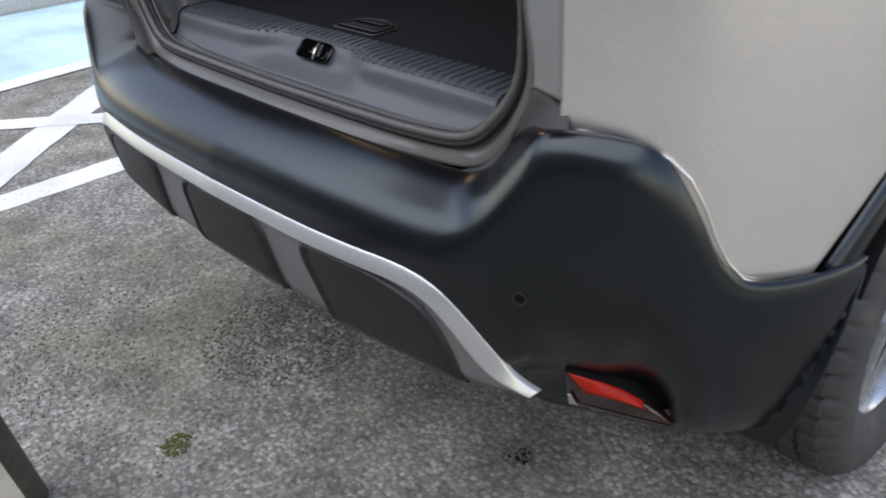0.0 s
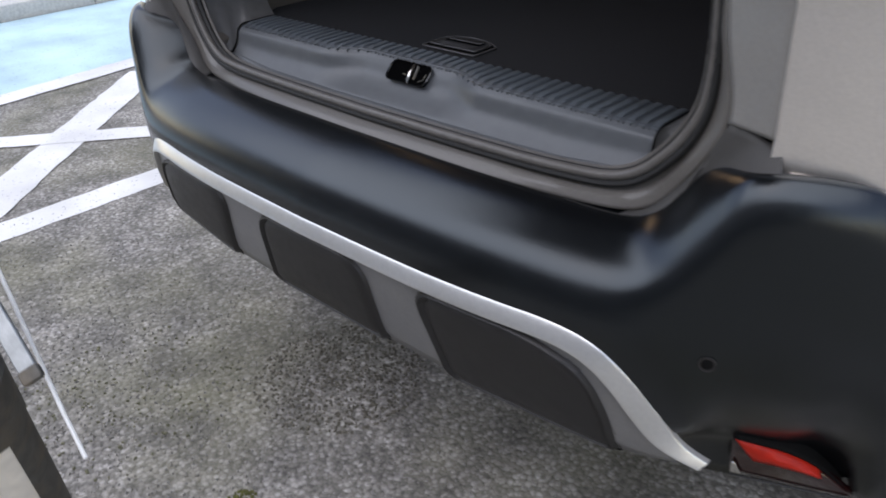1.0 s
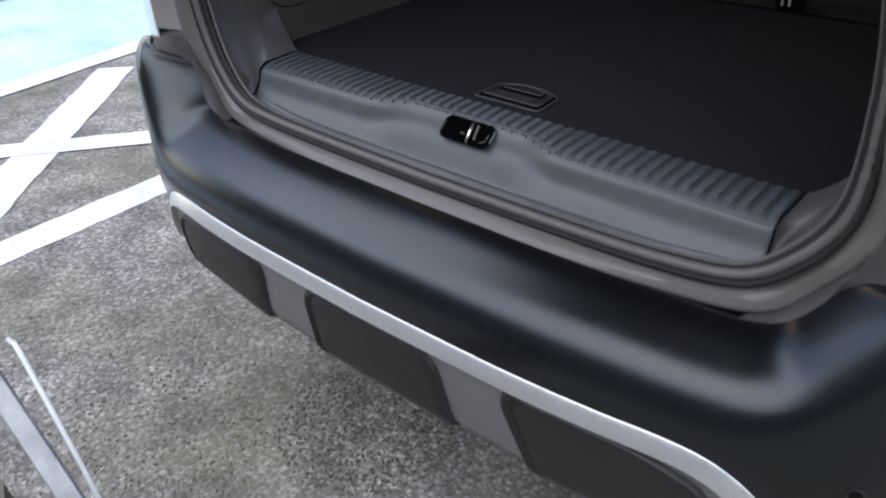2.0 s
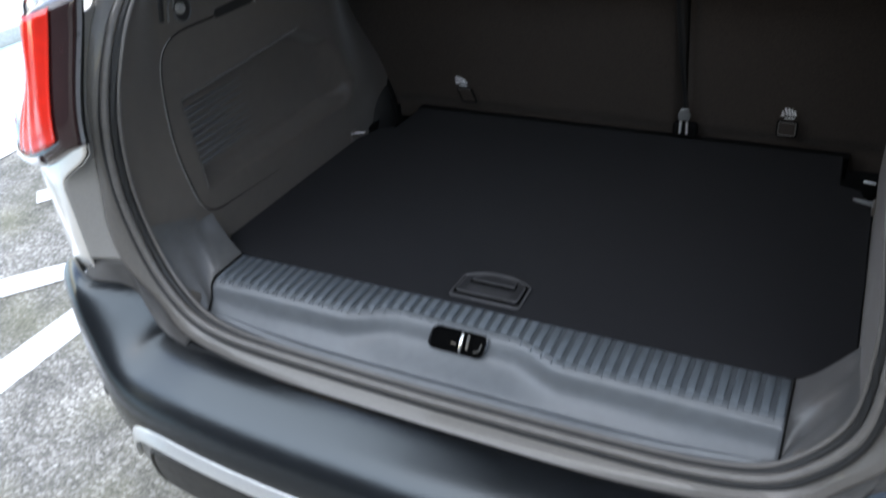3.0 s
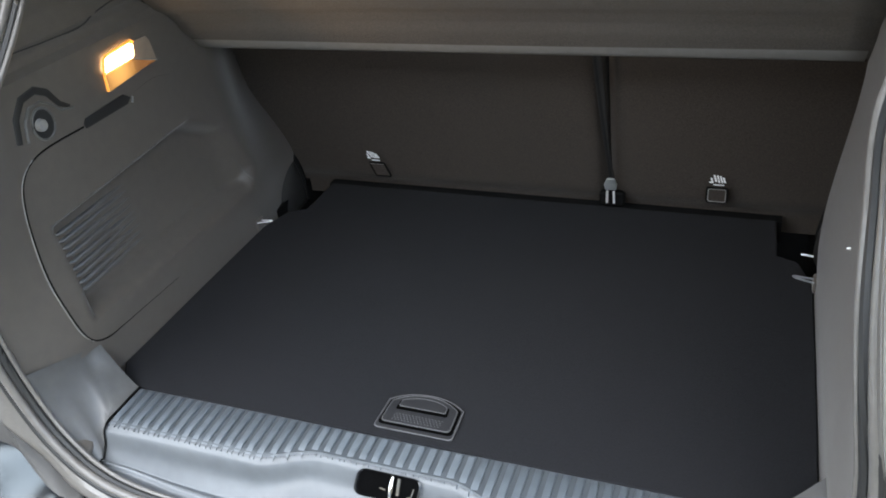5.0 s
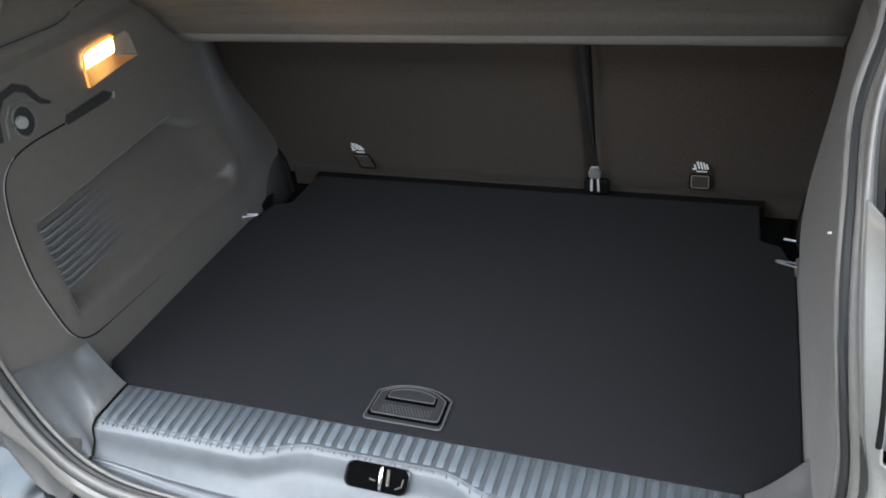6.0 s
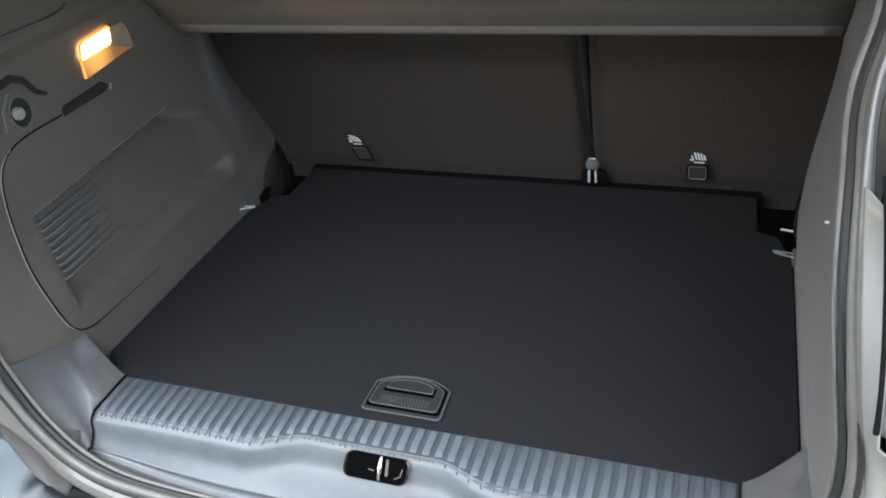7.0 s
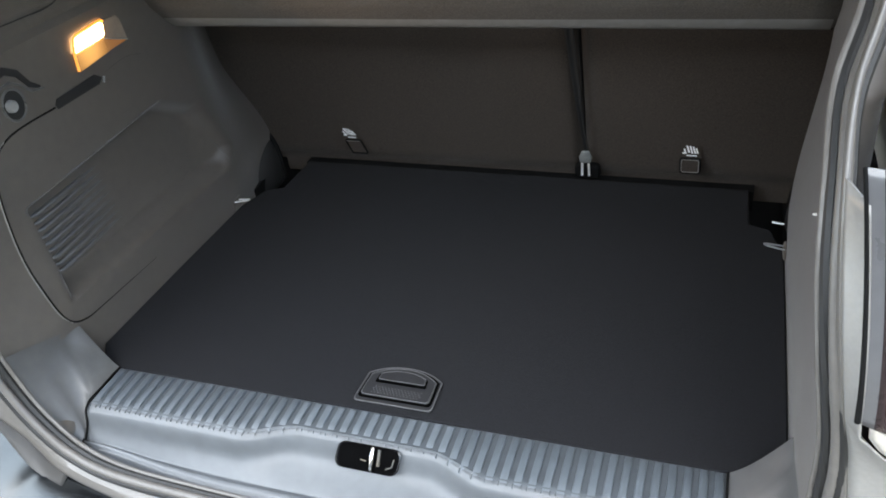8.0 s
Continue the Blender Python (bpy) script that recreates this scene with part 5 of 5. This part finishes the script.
# ---- the rest of the shell, closing the car ----
roof_rows = [(0.83, 1.65), (1.2, 1.675), (1.8, 1.685), (2.4, 1.64), (2.75, 1.55)]


def roof_fn(u, v):
    y, z = crom([(i, *p) for i, p in enumerate(roof_rows)], v * 4)
    a = (u * 2 - 1)
    return a * 0.60, float(y), float(z) - 0.05 * a ** 4


part("roof", grid(roof_fn, 25, 25), SILVER, car, "silver painted roof", solid=0.03, off=-1)
for side in (1, -1):
    def side_fn(u, v, side=side):
        y = 0.68 + 3.19 * u
        top = float(np.interp(y, [.68, .83, 1.6, 2.4, 2.75, 3.2, 3.87], [1.45, 1.66, 1.68, 1.62, 1.50, 1.12, 0.98]))
        low = 1.185 if y < 1.44 else 0.24
        for wy in (WHEEL_Y, 3.62):
            dy = abs(y - wy)
            if dy < 0.37 and y > 1.44:
                low = max(low, WHEEL_Z + math.sqrt(0.37 ** 2 - dy * dy))
        z = low + (max(top, low + 0.02) - low) * v
        x = 0.872 - 0.42 * max(0, z - 0.98) - 0.05 * ease(0.45, 0.2, z) - 0.10 * ease(3.3, 3.9, y)
        return side * x, y, z
    part("body_side", grid(side_fn, 140, 30), SILVER, car, "silver painted body side", solid=0.02, off=0)

    def side_glass(u, v, side=side):
        y = 1.05 + 1.75 * u
        top = float(np.interp(y, [1.05, 1.2, 2.3, 2.8], [1.52, 1.58, 1.56, 1.32]))
        z = 1.12 + (top - 1.12) * v
        return side * (0.882 - 0.42 * max(0, z - 0.98)), y, z
    part("side_window", grid(side_glass, 20, 8), GLASS, car, "dark tinted side window", solid=0.004)
part("bonnet", grid(lambda u, v: ((u * 2 - 1) * (0.76 - 0.10 * v), 3.05 + 0.85 * v, 1.13 - 0.13 * v - 0.05 * (u * 2 - 1) ** 4), 17, 9), SILVER, car, "silver painted bonnet", solid=0.02)
part("windscreen", grid(lambda u, v: ((u * 2 - 1) * (0.60 + 0.12 * v), 2.72 + 0.36 * v, 1.56 - 0.43 * v), 13, 9), GLASS, car, "raked windscreen", solid=0.006)
front = lambda u, z: (0.80 * math.sin((u - .5) * math.pi), 3.86 + 0.22 * math.cos((u - .5) * math.pi), z)
part("front_bumper", grid(lambda u, v: front(u, 0.22 + 0.30 * v), 31, 9), BUMPER, car, "black plastic front bumper", solid=0.02)
part("front_panel", grid(lambda u, v: front(u, 0.525 + 0.475 * v), 31, 9), SILVER, car, "silver painted front panel", solid=0.02)
part("underbody", box(-0.60, 0.60, 0.75, 3.9, 0.26, 0.34), BLACK, car, "black underbody")
part("cabin_floor", box(-0.80, 0.80, 1.40, 3.2, 0.30, 0.36), BLACK, car, "black cabin floor")
for side in (1, -1):
    wheel(side * 0.762, 3.62, side)

# raised tailgate over the opening
TG = [(0, 0.86, 1.69), (1, 0.56, 1.815), (2, 0.18, 1.955), (3, -0.06, 2.03), (4, -0.18, 1.99), (5, -0.22, 1.83)]


def gate_fn(u, v):
    y, z = crom(TG, v * 5)
    a = u * 2 - 1
    return a * (0.50 + 0.09 * ease(0.2, 0.7, v)), float(y), float(z) - 0.04 * a ** 4


gate = part("tailgate", grid(gate_fn, 25, 41), SILVER, car, "raised silver tailgate with dark lining", solid=0.004, off=1)
part("tailgate_lining", grid(lambda u, v: tuple(Vector(gate_fn(.04 + .92 * u, .03 + .94 * v)) + Vector((0, 0.0, -0.05))), 25, 41), TRIM, gate, "dark grey tailgate lining", solid=0.01)

# ---- leaning steel post behind the car ----
post = tagged(new("metal_post"), "leaning cream painted steel post with a bolted bracket", "post")
PA, PB = Vector((-0.215, -0.165, 0.0)), Vector((0.070, -0.245, 0.60))
axis = (PB - PA).normalized()
part("tube", tube([PA + (PB - PA) * (k / 12) for k in range(13)], 0.047, 24), POST, post, "cream painted round tube")


# Dark half-sleeve paints the tube's shade on the side facing the car.
def shade_side(u, v):
    a = radians(-62 + 124 * v)
    d = Vector((0.22, 0.98, 0.0))
    d = (d - axis * d.dot(axis)).normalized()
    e = axis.cross(d)
    return tuple(PA + (PB - PA) * u + (d * math.cos(a) + e * math.sin(a)) * 0.0478)


part("shade_strip", grid(shade_side, 12, 17), POST_DARK, post, "dark strip standing for the tube's shaded side")
# Collar runs further down the tube so its dark colour stands for shade there.
part("collar", tube([PB - axis * 0.085, PB - axis * 0.080, PB + axis * 0.020, PB + axis * 0.024], [0.0480, 0.0500, 0.0500, 0.046], 24), POST_DARK, post, "dark collar, lengthened to paint shade on the tube top")
BR = [Vector((0.153, -0.205, 0.735)), Vector((0.223, -0.205, 0.672))]
br_d = (BR[1] - BR[0]).normalized()
br_n = Vector((0.62, -0.55, 0.56)).normalized()
br_n = (br_n - br_d * br_n.dot(br_d)).normalized()
br_s = br_d.cross(br_n)
part("bracket", prism(rounded(0.21, 0.017, 0.003, 3), 0.006, lambda a, b, c: BR[1] + br_d * (a - 0.100) + br_s * b + br_n * c), ZINC, post, "flat galvanised bracket strip", bevel=0.0015)
part("bracket_tip", prism(rounded(0.014, 0.019, 0.003, 3), 0.008, lambda a, b, c: BR[1] + br_d * (a + 0.002) + br_s * b + br_n * (c - 0.001)), POST_DARK, post, "dark worn tip of the bracket", bevel=0.0015)
for k in range(2):
    part("bolt", tube([PB + axis * (0.03 + 0.05 * k) + Vector((0.01, -0.0, 0)), PB + axis * (0.03 + 0.05 * k) + Vector((0.05, -0.045, 0))], 0.010, 6), ZINC, post, "hexagon bolt head")
part("stub", tube([PB, PB + axis * 0.16], 0.028, 16), POST_DARK, post, "dark inner stub tube")
part("cable", tube([(0.261, -0.196, 0.590), (0.226, -0.193, 0.622), (0.190, -0.189, 0.660), (0.150, -0.185, 0.712), (0.118, -0.183, 0.764), (0.092, -0.181, 0.798), (0.055, -0.174, 0.788), (-0.02, -0.158, 0.742), (-0.094, -0.143, 0.700)], 0.0022, 8), CABLE, post, "thin white cable looped over the bracket")
